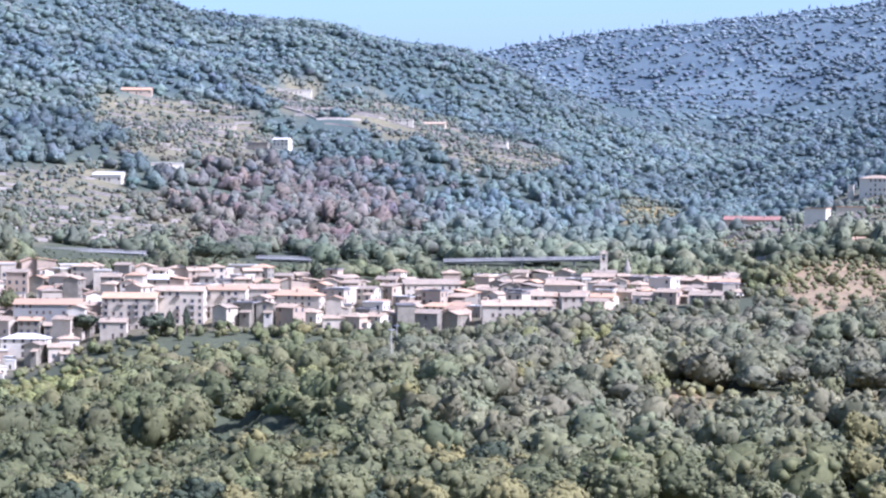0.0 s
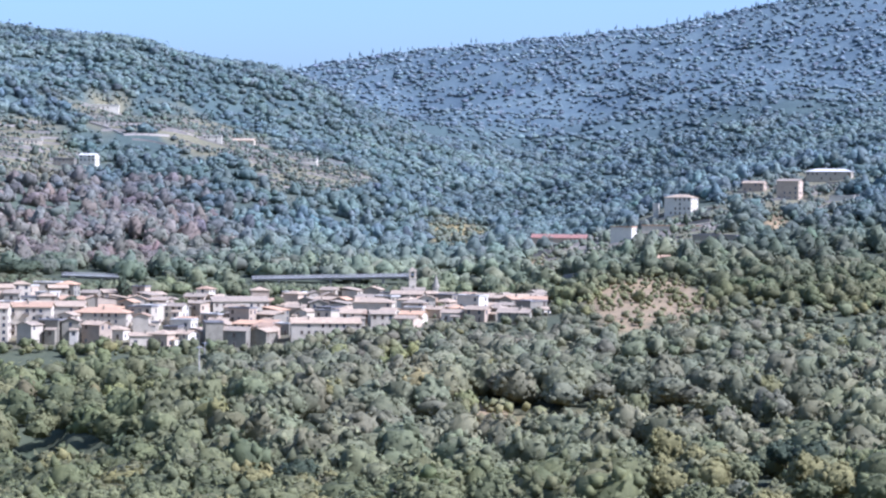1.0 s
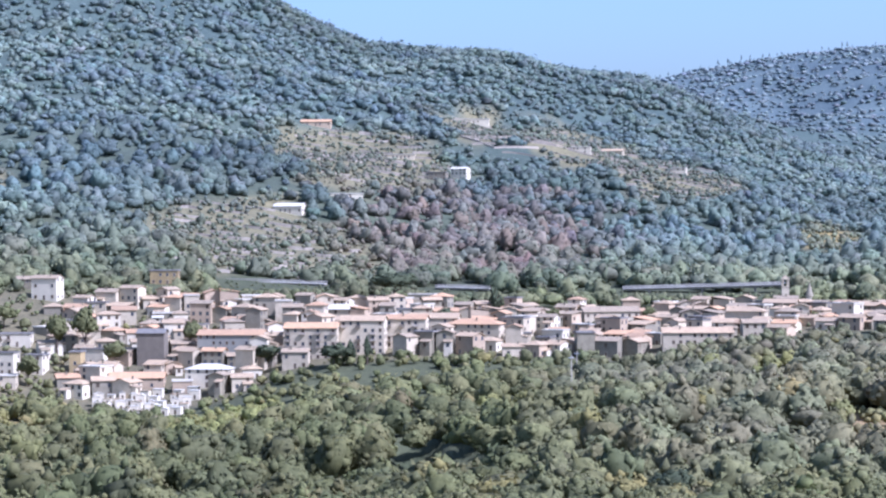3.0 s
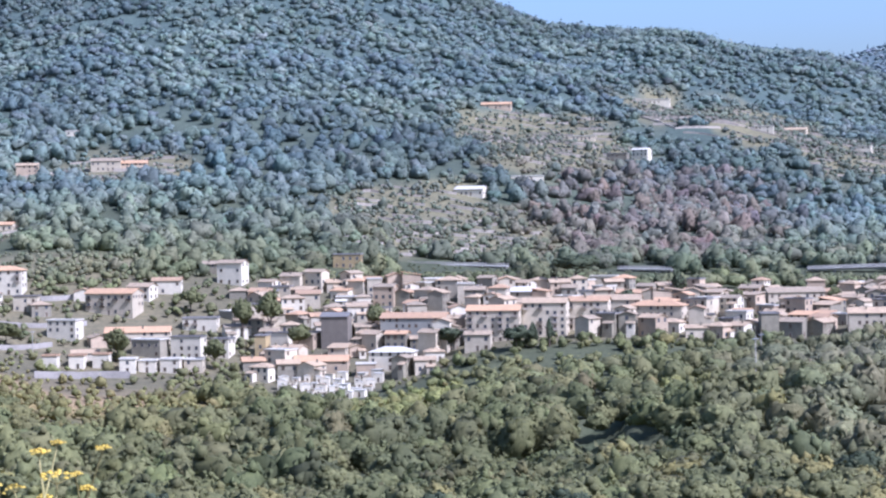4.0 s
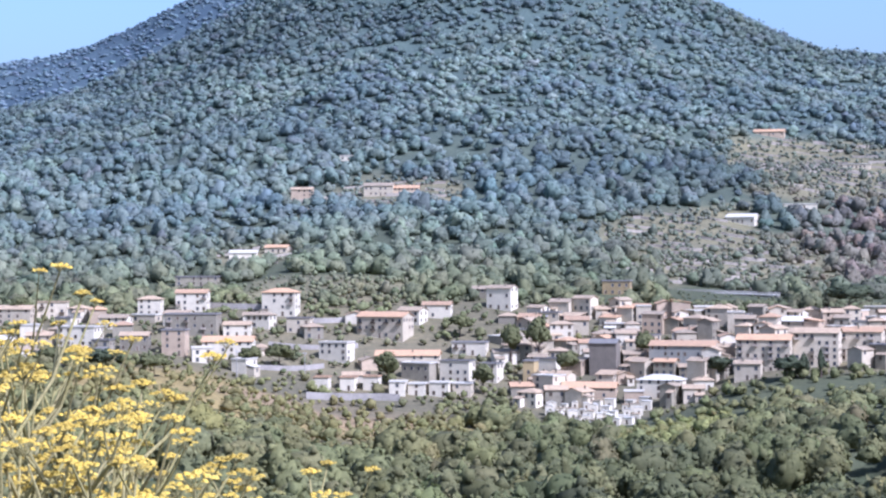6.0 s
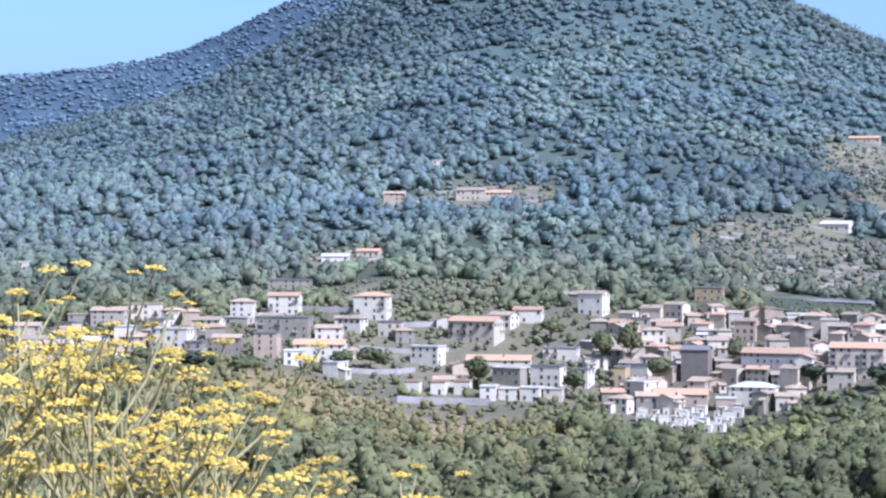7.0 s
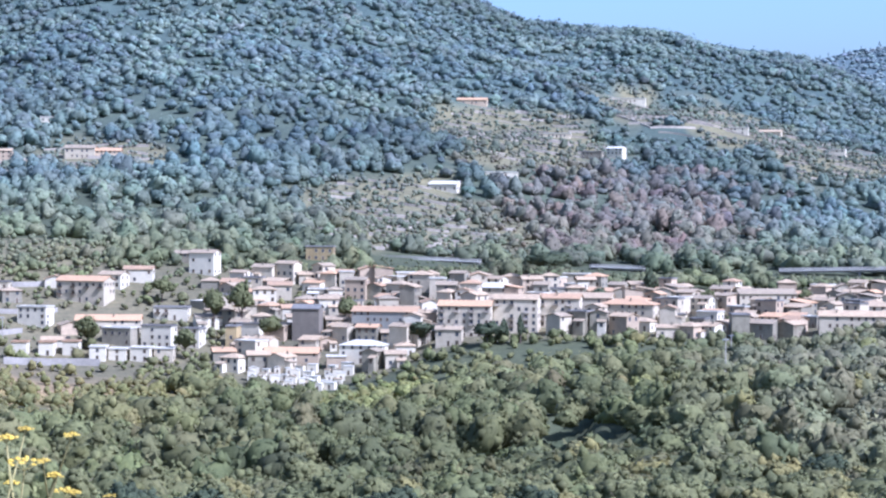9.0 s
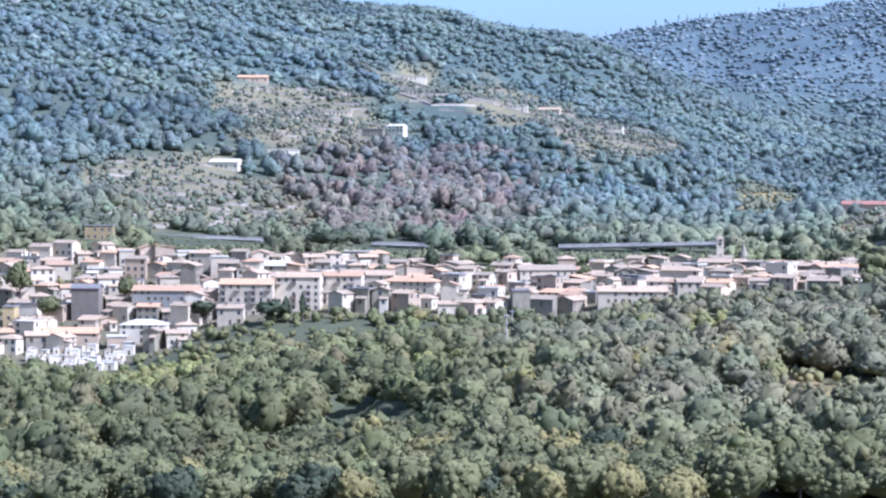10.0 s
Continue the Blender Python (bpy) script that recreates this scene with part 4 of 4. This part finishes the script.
def hues(rng, x, y, az, r, kinds):
    """Leaf colours, by the kind of wood that stands there, with haze and shade put into them."""
    S = {k: np.array(v) for k, v in LEAF_AND_HAZE.items()}
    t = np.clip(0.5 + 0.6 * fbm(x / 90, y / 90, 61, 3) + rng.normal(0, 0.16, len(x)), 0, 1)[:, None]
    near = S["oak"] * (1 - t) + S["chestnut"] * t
    # aerial haze put into the leaf colour: crowns turn bluer with distance
    far = S["hazy_dark"] * (1 - t) + S["blue"] * t
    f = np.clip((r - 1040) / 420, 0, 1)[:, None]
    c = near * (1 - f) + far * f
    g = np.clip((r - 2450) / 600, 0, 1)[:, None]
    c = c * (1 - g) + np.where((az < 0)[:, None], S["shaded_ridge"], S["hazy_ridge"]) * g
    c = c * (1 + 0.2 * fbm(x / 240, y / 240, 97, 2))[:, None]
    grove = np.clip((az - 5) / 5, 0, 1) * np.clip((r - 470) / 120, 0, 1) * np.clip((1000 - r) / 30, 0, 1) * 0.75
    grove = np.maximum(grove, kinds["olive"])[:, None]
    c = c * (1 - grove) + S["olive"] * grove
    # dark holm leaves in the hollows stand in for shade
    for k, s in (("brown", "dead"), ("lime", "lime"), ("dry", "olive"), ("grass", "pale"), ("ochre", "pale"), ("shade_patch", "holm")):
        w = kinds[k][:, None] * (rng.uniform(0.35, 1.0, (len(x), 1)) if k == "brown" else 0.9 if k in ("lime", "shade_patch") else 0.5)
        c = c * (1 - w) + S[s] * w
    gardens = (np.clip((-7 - az) / 3, 0, 1) * np.clip((r - 600) / 120, 0, 1) * np.clip((940 - r) / 20, 0, 1) * rng.uniform(0, 0.6, len(x)))[:, None]
    c = c * (1 - gardens) + S["pale"] * gardens
    odd = rng.random(len(x))
    c = np.where(((odd < 0.018) & (r < 1000))[:, None], S["pale"], c)
    c = np.where((odd > 0.95)[:, None], c * 0.75, c)
    return c * (1 + rng.uniform(-0.13, 0.13, (len(x), 1))) * (1 + rng.normal(0, 0.03, (len(x), 3)))


def sight(az, r, z):
    """True where a crown can be seen at all from the viewpoint's side of the hills."""
    steps = np.linspace(420, 4800, 360)
    seen = np.zeros(len(az), bool)
    grid = np.arange(-26, 27.01, 0.5)
    a = np.radians(grid)[:, None]
    el = np.degrees(np.arctan2(land(steps[None] * np.sin(a), steps[None] * np.cos(a)), steps[None]))
    top = np.maximum.accumulate(el, axis=1)
    i = np.clip(np.round((az + 26) / 0.5).astype(int), 0, len(grid) - 1)
    j = np.clip(np.searchsorted(steps, r - 15) - 1, 0, len(steps) - 1)
    seen = np.degrees(np.arctan2(z + 14, r)) > top[i, j] - 0.1
    return seen


def clear_of_houses(x, y, r):
    """False inside a building or close in front of a lone house on the hillside."""
    ok = np.ones(len(x), bool)
    for bx, by, bw in built:
        br = math.hypot(bx, by)
        along = (x * bx + y * by) / br - br
        across = np.abs(x * by - y * bx) / br
        front = -6 if bw == 12 else -30 if br > 1130 else -9
        ok &= ~((across < bw * 0.6 + 1.5) & (along > front) & (along < bw * 0.6 + 1.5))
    return ok


def plant(name, label, seed, count, span, size, protos, only=None, sink=0.25, squash=1.0):
    rng = np.random.default_rng(seed)
    x, y, az, r = scatter(rng, count, -25.5, 26.5, *span)
    share, kinds, v = plots(x, y)
    # woods come in lighter and denser stands
    share = share * np.clip(1.0 + 0.5 * fbm(x / 60, y / 60, 83, 2), 0.55, 1)
    if only:
        share = np.maximum.reduce([f * (v if k == "village" else kinds[k]) for k, f in only])
    keep = (rng.random(len(x)) < share) & sight(az, r, land(x, y)) & clear_of_houses(x, y, r)
    x, y, az, r = x[keep], y[keep], az[keep], r[keep]
    kinds = {k: q[keep] for k, q in kinds.items()}
    rad = size * np.clip(np.exp(rng.normal(-0.05, 0.32, len(x))), 0.5, 1.5)
    rad = rad * (1 + 0.28 * fbm(x / 55, y / 55, 47, 2))
    rad = np.minimum(rad, size * 1.45)
    small = np.maximum.reduce([kinds["dry"], kinds["grass"], kinds["ochre"], v[keep], kinds["lime"] * 0.8])
    if not only:
        rad *= 1 - 0.4 * small
    # crowns shrunk at the foot of the village so the camera sees its houses
    rad = rad * (1 - 0.4 * np.clip((r - 850) / 40, 0, 1) * np.clip((1000 - r) / 20, 0, 1) * np.clip((az + 8) / 3, 0, 1))
    for x0, y0, x1, y1, z0, z1 in BRIDGES:
        # trees in front of a bridge stay below its deck
        b0, b1, far = math.degrees(math.atan2(x0, y0)), math.degrees(math.atan2(x1, y1)), math.hypot(x0, y0)
        inside = (az > b0 - 0.3) & (az < b1 + 0.3) & (r < far) & (r > far - 90)
        room = np.clip(((min(z0, z1) - 2.2) * r / far - land(x, y)) / (2.1 - sink), 1.0, 50)
        rad = np.where(inside, np.minimum(rad, room), rad)
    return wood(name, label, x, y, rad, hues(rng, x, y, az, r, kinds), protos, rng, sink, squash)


prng = np.random.default_rng(7)
FINE = [crown(prng, ROUND, 16, 100, 0.11, prng.uniform(0.85, 1.25), 10) for _ in range(12)]
MIDDLE = [crown(prng, ROUND, 2, 60, 0.14, prng.uniform(0.85, 1.25), 9, 0.17) for _ in range(12)]
HILL = [crown(prng, ROUND, 0, 36, 0.18, prng.uniform(0.8, 1.15), 8, 0.2) for _ in range(12)]
COARSE = [crown(prng, ICO, 0, 10, 0.26, prng.uniform(0.85, 1.15), 6, 0.2) for _ in range(12)]
LOW = [crown(prng, ICO, 0, 0, 0.3, prng.uniform(0.8, 1.1), 5, 0.2) for _ in range(12)]
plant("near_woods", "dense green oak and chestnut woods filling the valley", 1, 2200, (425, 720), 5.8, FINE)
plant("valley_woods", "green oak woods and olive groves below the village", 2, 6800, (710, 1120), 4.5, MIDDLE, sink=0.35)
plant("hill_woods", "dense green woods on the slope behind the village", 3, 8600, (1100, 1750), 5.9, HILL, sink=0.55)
plant("mountain_woods", "green woods covering the mountain, tinted with blue haze", 4, 26000, (1740, 2640), 6.3, COARSE, sink=0.65, squash=0.85)
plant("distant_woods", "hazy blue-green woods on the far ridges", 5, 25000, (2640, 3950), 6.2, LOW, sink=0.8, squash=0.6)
plant("shrubs", "low grey-green shrubs and small olives on dry open slopes", 6, 70000, (640, 2200), 2.0, LOW, (("dry", 0.75), ("grass", 0.8), ("ochre", 0.8), ("village", 0.9)))


def ridge_snags():
    """Bare and half-burnt trees standing along the far crest."""
    rng = np.random.default_rng(23)
    V, L, S = [], [], []
    steps = np.linspace(3300, 4300, 120)
    for az in np.sort(rng.uniform(8.6, 25.5, 170)):
        a = math.radians(az)
        z = land(steps * math.sin(a), steps * math.cos(a))
        i = int(np.argmax(z / steps))
        x, y, h = steps[i] * math.sin(a), steps[i] * math.cos(a), rng.uniform(5, 15) * (0.5 if rng.random() < 0.4 else 1)
        for q, wide in ((0.0, 0.5), (0.45, rng.uniform(0.9, 2.2)), (0.62, rng.uniform(0.6, 1.6))):
            base = len(V)
            for k in range(4):
                t = k * math.pi / 2 + rng.uniform(0, 1)
                V.append((x + wide * math.cos(t), y + wide * math.sin(t), z[i] + q * h + rng.uniform(-0.4, 0.4)))
            V.append((x + rng.uniform(-0.6, 0.6), y, z[i] + min(1.0, q + 0.5) * h + (0.0 if q else h * 0.4)))
            for k in range(4):
                L += [base + k, base + (k + 1) % 4, base + 4]
                S.append(3)
    me = mesh_of("ridge_snags", np.array(V), np.array(L), np.array(S), foliage)
    set_colours(me, "leaf_haze_colour", np.tile([[0.16, 0.20, 0.21]], (len(V), 1)))
    tagged(new("ridge_snags", me), "thin burnt trees standing along the far crest", "trees", kind="stuff")


ridge_snags()

# ---------------------------------------------------------------- single trees


def tube(bm, points, r0, r1, sides=6):
    """A tapered limb through points."""
    rings, n = [], len(points)
    for i, p in enumerate(points):
        p = Vector(p)
        t = (Vector(points[min(i + 1, n - 1)]) - Vector(points[max(i - 1, 0)])).normalized()
        a = t.cross(Vector((0.31, 0.95, 0.1))).normalized()
        b = t.cross(a)
        r = r0 + (r1 - r0) * i / (n - 1)
        rings.append([bm.verts.new(p + (a * math.cos(k / sides * math.tau) + b * math.sin(k / sides * math.tau)) * r) for k in range(sides)])
    for u, v in zip(rings, rings[1:]):
        for k in range(sides):
            bm.faces.new((u[k], u[(k + 1) % sides], v[(k + 1) % sides], v[k]))
    bm.faces.new(rings[-1])
    bm.faces.new(rings[0][::-1])


def tree(label, seed, height, width, leaf, low=0.25, shape="round", name="tree"):
    """A tree at the origin: trunk with limbs, and a crown of leafy boughs."""
    rng = np.random.default_rng(seed)
    ob = tagged(new(name), label, "tree")
    bm = bmesh.new()
    tube(bm, [(0, 0, -1), (0.1, 0.05, height * 0.3), (-0.1, 0.1, height * 0.75)], 0.03 * height, 0.008 * height, 7)
    for k in range(6):
        a, z = rng.uniform(0, math.tau), height * rng.uniform(0.25, 0.6)
        s = width * 0.38
        tube(bm, [(0, 0, z), (math.cos(a) * s * 0.5, math.sin(a) * s * 0.5, z + height * 0.1), (math.cos(a) * s, math.sin(a) * s, z + height * 0.2)], 0.012 * height, 0.004 * height, 5)
    part("trunk", bm, bark, ob, "brown bark trunk with forking limbs")
    h = height * (1 - low)
    pv, pl, ps, tone = crown(rng, ROUND, 34, 260, 0.085, 1.0, 14)
    if shape == "cone":
        k = np.clip((1.15 - pv[:, 2]) / 2.0, 0.06, 1)
        pv = pv * np.column_stack([k, k, np.ones(len(k))])
    if shape == "umbrella":
        pv = pv * np.column_stack([np.ones(len(pv))] * 2 + [np.where(pv[:, 2] > 0, 0.9, 0.35)])
    pv = pv * np.array([width / 2, width / 2, h / 2]) + np.array([0, 0, height * low + h / 2])
    me = mesh_of("crown", pv, pl, ps, foliage)
    set_colours(me, "leaf_haze_colour", np.array(leaf) * tone[:, None])
    me.shade_smooth()
    crown_ob = new("crown", me)
    crown_ob.parent = ob
    return ob


def near_trees():
    rng = np.random.default_rng(17)
    kinds = [("dark green oak with a full rounded crown in the valley", "oak", 11.5, 10.5), ("green chestnut with a broad crown in the valley", "chestnut", 12.5, 10.0),
             ("dark holm oak with a dense crown in the valley", "holm", 10.5, 9.5), ("pale green ash with a loose crown in the valley", "pale", 10.0, 8.0),
             ("green oak with an uneven crown in the valley", "oak", 9.5, 9.0), ("grey-green wild olive with a ragged crown", "olive", 7.0, 7.0)]
    protos = [tree(lab, 40 + i, h, w, LEAF_AND_HAZE[k]) for i, (lab, k, h, w) in enumerate(kinds)]
    free, places = list(protos), []
    for _ in range(4000):
        az, r = rng.uniform(-25, 26), math.sqrt(rng.uniform(362 ** 2, 524 ** 2))
        x, y = r * math.sin(radians(az)), r * math.cos(radians(az))
        if len(places) > 270 or any((x - p) ** 2 + (y - q) ** 2 < 50 for p, q in places):
            continue
        if rng.random() > plots(np.array([x]), np.array([y]))[0][0]:
            continue
        places.append((x, y))
        src = protos[rng.choice(6, p=[0.27, 0.2, 0.2, 0.08, 0.19, 0.06] if az < 6 else [0.2, 0.2, 0.08, 0.2, 0.12, 0.2])]
        s = rng.uniform(0.8, 1.25)
        m = pose(x, y, ground(x, y), 0, 0, rng.uniform(0, 360))
        ob = src if src in free else copy_thing(src, m)
        if src in free:
            free.remove(src)
            src.matrix_basis = m
        ob.scale = (s, s, s * rng.uniform(0.9, 1.15))
        ob["group"] = "valley trees"


near_trees()
tree("broad dark stone pine standing over the village roofs", 100, 22.3, 26.0, LEAF_AND_HAZE["holm"], 0.3, "umbrella").matrix_basis = pose(34.7, 1073.4, ground(34.7, 1073.4) - 0.5)
tree("dark cypress-like conifer among the village roofs", 101, 18.7, 11.1, LEAF_AND_HAZE["holm"], 0.12, "cone").matrix_basis = pose(83.9, 1054.7, ground(83.9, 1054.7) - 0.5)
tree("dark conifer beside the apartment blocks", 102, 13.2, 8.3, LEAF_AND_HAZE["holm"], 0.12, "cone").matrix_basis = pose(10.8, 927.9, ground(10.8, 927.9) - 0.5)
tree("dark conifer beside the apartment blocks", 103, 14.0, 6.8, LEAF_AND_HAZE["holm"], 0.12, "cone").matrix_basis = pose(18.0, 928.8, ground(18.0, 928.8) - 0.5)
tree("dark bushy tree below the apartment blocks", 104, 11.2, 14.6, LEAF_AND_HAZE["holm"], 0.3, "round").matrix_basis = pose(3.6, 925.0, ground(3.6, 925.0) - 0.5)
tree("dark bushy tree beside a white building", 105, 12.0, 15.0, LEAF_AND_HAZE["holm"], 0.3, "round").matrix_basis = pose(-25.7, 950.7, ground(-25.7, 950.7) - 0.5)
tree("dark green tree between village houses", 106, 23.0, 13.1, LEAF_AND_HAZE["oak"], 0.3, "round").matrix_basis = pose(-109.7, 992.0, ground(-109.7, 992.0) - 0.5)
tree("dark green tree between village houses", 107, 15.2, 11.6, LEAF_AND_HAZE["oak"], 0.3, "round").matrix_basis = pose(-62.0, 998.1, ground(-62.0, 998.1) - 0.5)
tree("dark green tree between village houses", 108, 20.4, 10.5, LEAF_AND_HAZE["oak"], 0.3, "round").matrix_basis = pose(-122.5, 989.4, ground(-122.5, 989.4) - 0.5)
tree("slim dark cypress beside a white house", 109, 13.3, 5.5, LEAF_AND_HAZE["holm"], 0.12, "cone").matrix_basis = pose(434.2, 1230.6, ground(434.2, 1230.6) - 0.5)
tree("dark conifer on the terraced slope", 110, 14.1, 6.7, LEAF_AND_HAZE["holm"], 0.12, "cone").matrix_basis = pose(383.2, 1085.3, ground(383.2, 1085.3) - 0.5)
tree("green tree between village houses", 111, 14.8, 11.8, LEAF_AND_HAZE["oak"], 0.3, "round").matrix_basis = pose(-94.5, 970.4, ground(-94.5, 970.4) - 0.5)
tree("green tree between village houses", 112, 12.9, 12.0, LEAF_AND_HAZE["oak"], 0.3, "round").matrix_basis = pose(-151.5, 1023.8, ground(-151.5, 1023.8) - 0.5)
tree("green tree in a village garden", 113, 12.2, 15.4, LEAF_AND_HAZE["oak"], 0.3, "round").matrix_basis = pose(-222.7, 947.2, ground(-222.7, 947.2) - 0.5)
tree("green tree in a village garden", 114, 10.9, 12.7, LEAF_AND_HAZE["oak"], 0.3, "round").matrix_basis = pose(-232.9, 935.4, ground(-232.9, 935.4) - 0.5)
tree("green tree in a village garden", 115, 15.9, 12.7, LEAF_AND_HAZE["oak"], 0.3, "round").matrix_basis = pose(-173.1, 946.3, ground(-173.1, 946.3) - 0.5)
tree("green tree below the white houses", 116, 9.4, 14.8, LEAF_AND_HAZE["oak"], 0.3, "round").matrix_basis = pose(-308.3, 884.8, ground(-308.3, 884.8) - 0.5)
tree("dark green tree below the white houses", 117, 10.4, 19.1, LEAF_AND_HAZE["holm"], 0.3, "round").matrix_basis = pose(-278.4, 863.2, ground(-278.4, 863.2) - 0.5)
tree("green tree below the white houses", 118, 10.4, 14.3, LEAF_AND_HAZE["oak"], 0.3, "round").matrix_basis = pose(-258.1, 869.5, ground(-258.1, 869.5) - 0.5)
tree("green tree beside a cream house", 119, 13.4, 11.4, LEAF_AND_HAZE["oak"], 0.3, "round").matrix_basis = pose(-370.3, 1019.8, ground(-370.3, 1019.8) - 0.5)
tree("green tree between village roofs", 120, 10.2, 8.2, LEAF_AND_HAZE["oak"], 0.3, "round").matrix_basis = pose(109.3, 1030.2, ground(109.3, 1030.2) - 0.5)
tree("green tree between village roofs", 121, 9.6, 7.1, LEAF_AND_HAZE["oak"], 0.3, "round").matrix_basis = pose(154.7, 1020.3, ground(154.7, 1020.3) - 0.5)
tree("dark tree between village roofs", 122, 12.6, 10.6, LEAF_AND_HAZE["holm"], 0.3, "round").matrix_basis = pose(56.3, 1007.4, ground(56.3, 1007.4) - 0.5)
tree("green tree between village houses", 123, 14.5, 10.0, LEAF_AND_HAZE["oak"], 0.3, "round").matrix_basis = pose(-129.4, 944.2, ground(-129.4, 944.2) - 0.5)

# ---------------------------------------------------------------- wild fennel on the bank beside the camera
stem_green = blotched("fennel_stem", (0.31, 0.27, 0.09), (0.38, 0.32, 0.14), 6.0, 60.0, spread=0.3)
frond_green = blotched("fennel_frond", (0.22, 0.25, 0.07), (0.30, 0.30, 0.10), 6.0, 60.0, spread=0.3)
petal = blotched("fennel_flower", (0.62, 0.42, 0.05), (0.46, 0.35, 0.07), 25.0, 200.0, spread=0.3)


def umbel_mesh(seed, radius):
    """A flat head of small yellow clusters on thin rays."""
    rng = random.Random(seed)
    bm = bmesh.new()
    n = 13
    for k in range(n):
        a, q = k * 2.39996, math.sqrt((k + 0.5) / n)
        c = Vector((math.cos(a) * q * radius, math.sin(a) * q * radius, radius * (0.75 - 0.3 * q * q) + rng.uniform(-0.005, 0.005)))
        before = len(bm.faces)
        tube(bm, [(0, 0, 0), c], 0.0012, 0.0008, 3)
        s = rng.uniform(0.0075, 0.0115)
        m = Matrix.Translation(c) @ Matrix.Diagonal((s, s, s * 0.55, 1)) @ Matrix.Rotation(rng.uniform(0, 6), 4, "Z")
        got = bmesh.ops.create_cone(bm, cap_ends=True, segments=5, radius1=1.0, radius2=0.55, depth=1.2, matrix=m)
        for v in got["verts"]:
            v.co += Vector((rng.uniform(-1, 1), rng.uniform(-1, 1), rng.uniform(-1, 1))) * 0.0022
            for f in v.link_faces:
                f.material_index = 1
    me = bpy.data.meshes.new("umbel")
    bm.to_mesh(me)
    bm.free()
    me.materials.append(stem_green)
    me.materials.append(petal)
    return me


UMBELS = [umbel_mesh(i, r) for i, r in enumerate((0.030, 0.038, 0.046, 0.052, 0.034))]


def fennel(x, y, height, seed, bend):
    rng = random.Random(seed)
    ob = tagged(new("fennel_plant"), "tall wild fennel with yellow flower umbels and thin green stalks", "plant", "wild fennel on the bank")
    ob.matrix_basis = pose(x, y, ground(x, y) - 0.03, 0, 0, rng.uniform(0, 360))
    pts = [Vector((bend * (k / 6) ** 2 * math.cos(1) + rng.uniform(-0.015, 0.015), bend * (k / 6) ** 2 * math.sin(1) + rng.uniform(-0.015, 0.015), height * k / 6)) for k in range(7)]
    bm = bmesh.new()
    tube(bm, pts, 0.011, 0.0035, 6)
    part("stem", bm, stem_green, ob, "ribbed yellow-green main stalk")

    def head(p, d, scale):
        q = Vector((0, 0, 1)).rotation_difference((d + Vector((0, 0, 1.2))).normalized()).to_matrix().to_4x4()
        shared("umbel", rng.choice(UMBELS), ob, Matrix.Translation(p) @ q @ Matrix.Diagonal((scale, scale, scale, 1)))
    head(pts[-1], Vector((0, 0, 1)), 1.1)
    n = rng.randint(8, 11)
    for k in range(n):
        u = 0.42 + 0.54 * k / n
        i = min(int(u * 6), 5)
        base = pts[i].lerp(pts[i + 1], u * 6 - i)
        a = k * 2.4 + rng.uniform(-0.4, 0.4)
        reach = height * rng.uniform(0.12, 0.24) * (1.25 - u * 0.7)
        tip = base + Vector((math.cos(a) * reach, math.sin(a) * reach, reach * rng.uniform(1.0, 1.7)))
        mid = base.lerp(tip, 0.5) + Vector((math.cos(a), math.sin(a), -0.4)) * reach * 0.12
        bm = bmesh.new()
        tube(bm, [base, mid, tip], 0.0062, 0.003, 5)
        head(tip, tip - mid, rng.uniform(0.7, 1.1))
        if rng.random() < 0.75:
            b = a + rng.choice((-1, 1)) * rng.uniform(0.6, 1.2)
            tip2 = mid + Vector((math.cos(b), math.sin(b), rng.uniform(0.9, 1.5))) * reach * 0.55
            tube(bm, [mid, mid.lerp(tip2, 0.5) + Vector((0, 0, -0.006)), tip2], 0.0042, 0.0022, 4)
            head(tip2, tip2 - mid, rng.uniform(0.5, 0.85))
        part("branch", bm, stem_green, ob)
    bm = bmesh.new()
    for k in range(26):
        u = rng.uniform(0.15, 0.7)
        i = min(int(u * 6), 5)
        base = pts[i].lerp(pts[i + 1], u * 6 - i)
        a = rng.uniform(0, math.tau)
        d = Vector((math.cos(a), math.sin(a), rng.uniform(0.2, 0.9)))
        ln = rng.uniform(0.08, 0.22)
        tube(bm, [base, base + d * ln * 0.6, base + d * ln + Vector((0, 0, -ln * 0.35))], 0.0018, 0.0005, 3)
    part("frond", bm, frond_green, ob, "feathery green fennel fronds")
    return ob


def fennel_bank():
    rng = random.Random(77)
    for k in range(56):
        az = -24.5 + 8.4 * rng.random() ** 1.3 if k < 49 else rng.uniform(-16.0, -9.5)
        d = rng.uniform(5.0, 8.0)
        top = np.interp(az, [-25, -22, -19.5, -17.5, -15, -10], [-1.2, -1.9, -3.2, -4.5, -6.2, -7.0]) - min(3.0, rng.expovariate(0.8))
        x, y = d * math.sin(radians(az)), d * math.cos(radians(az))
        fennel(x, y, d * math.tan(radians(top)) - ground(x, y), 500 + k, rng.uniform(-0.12, 0.2))


fennel_bank()
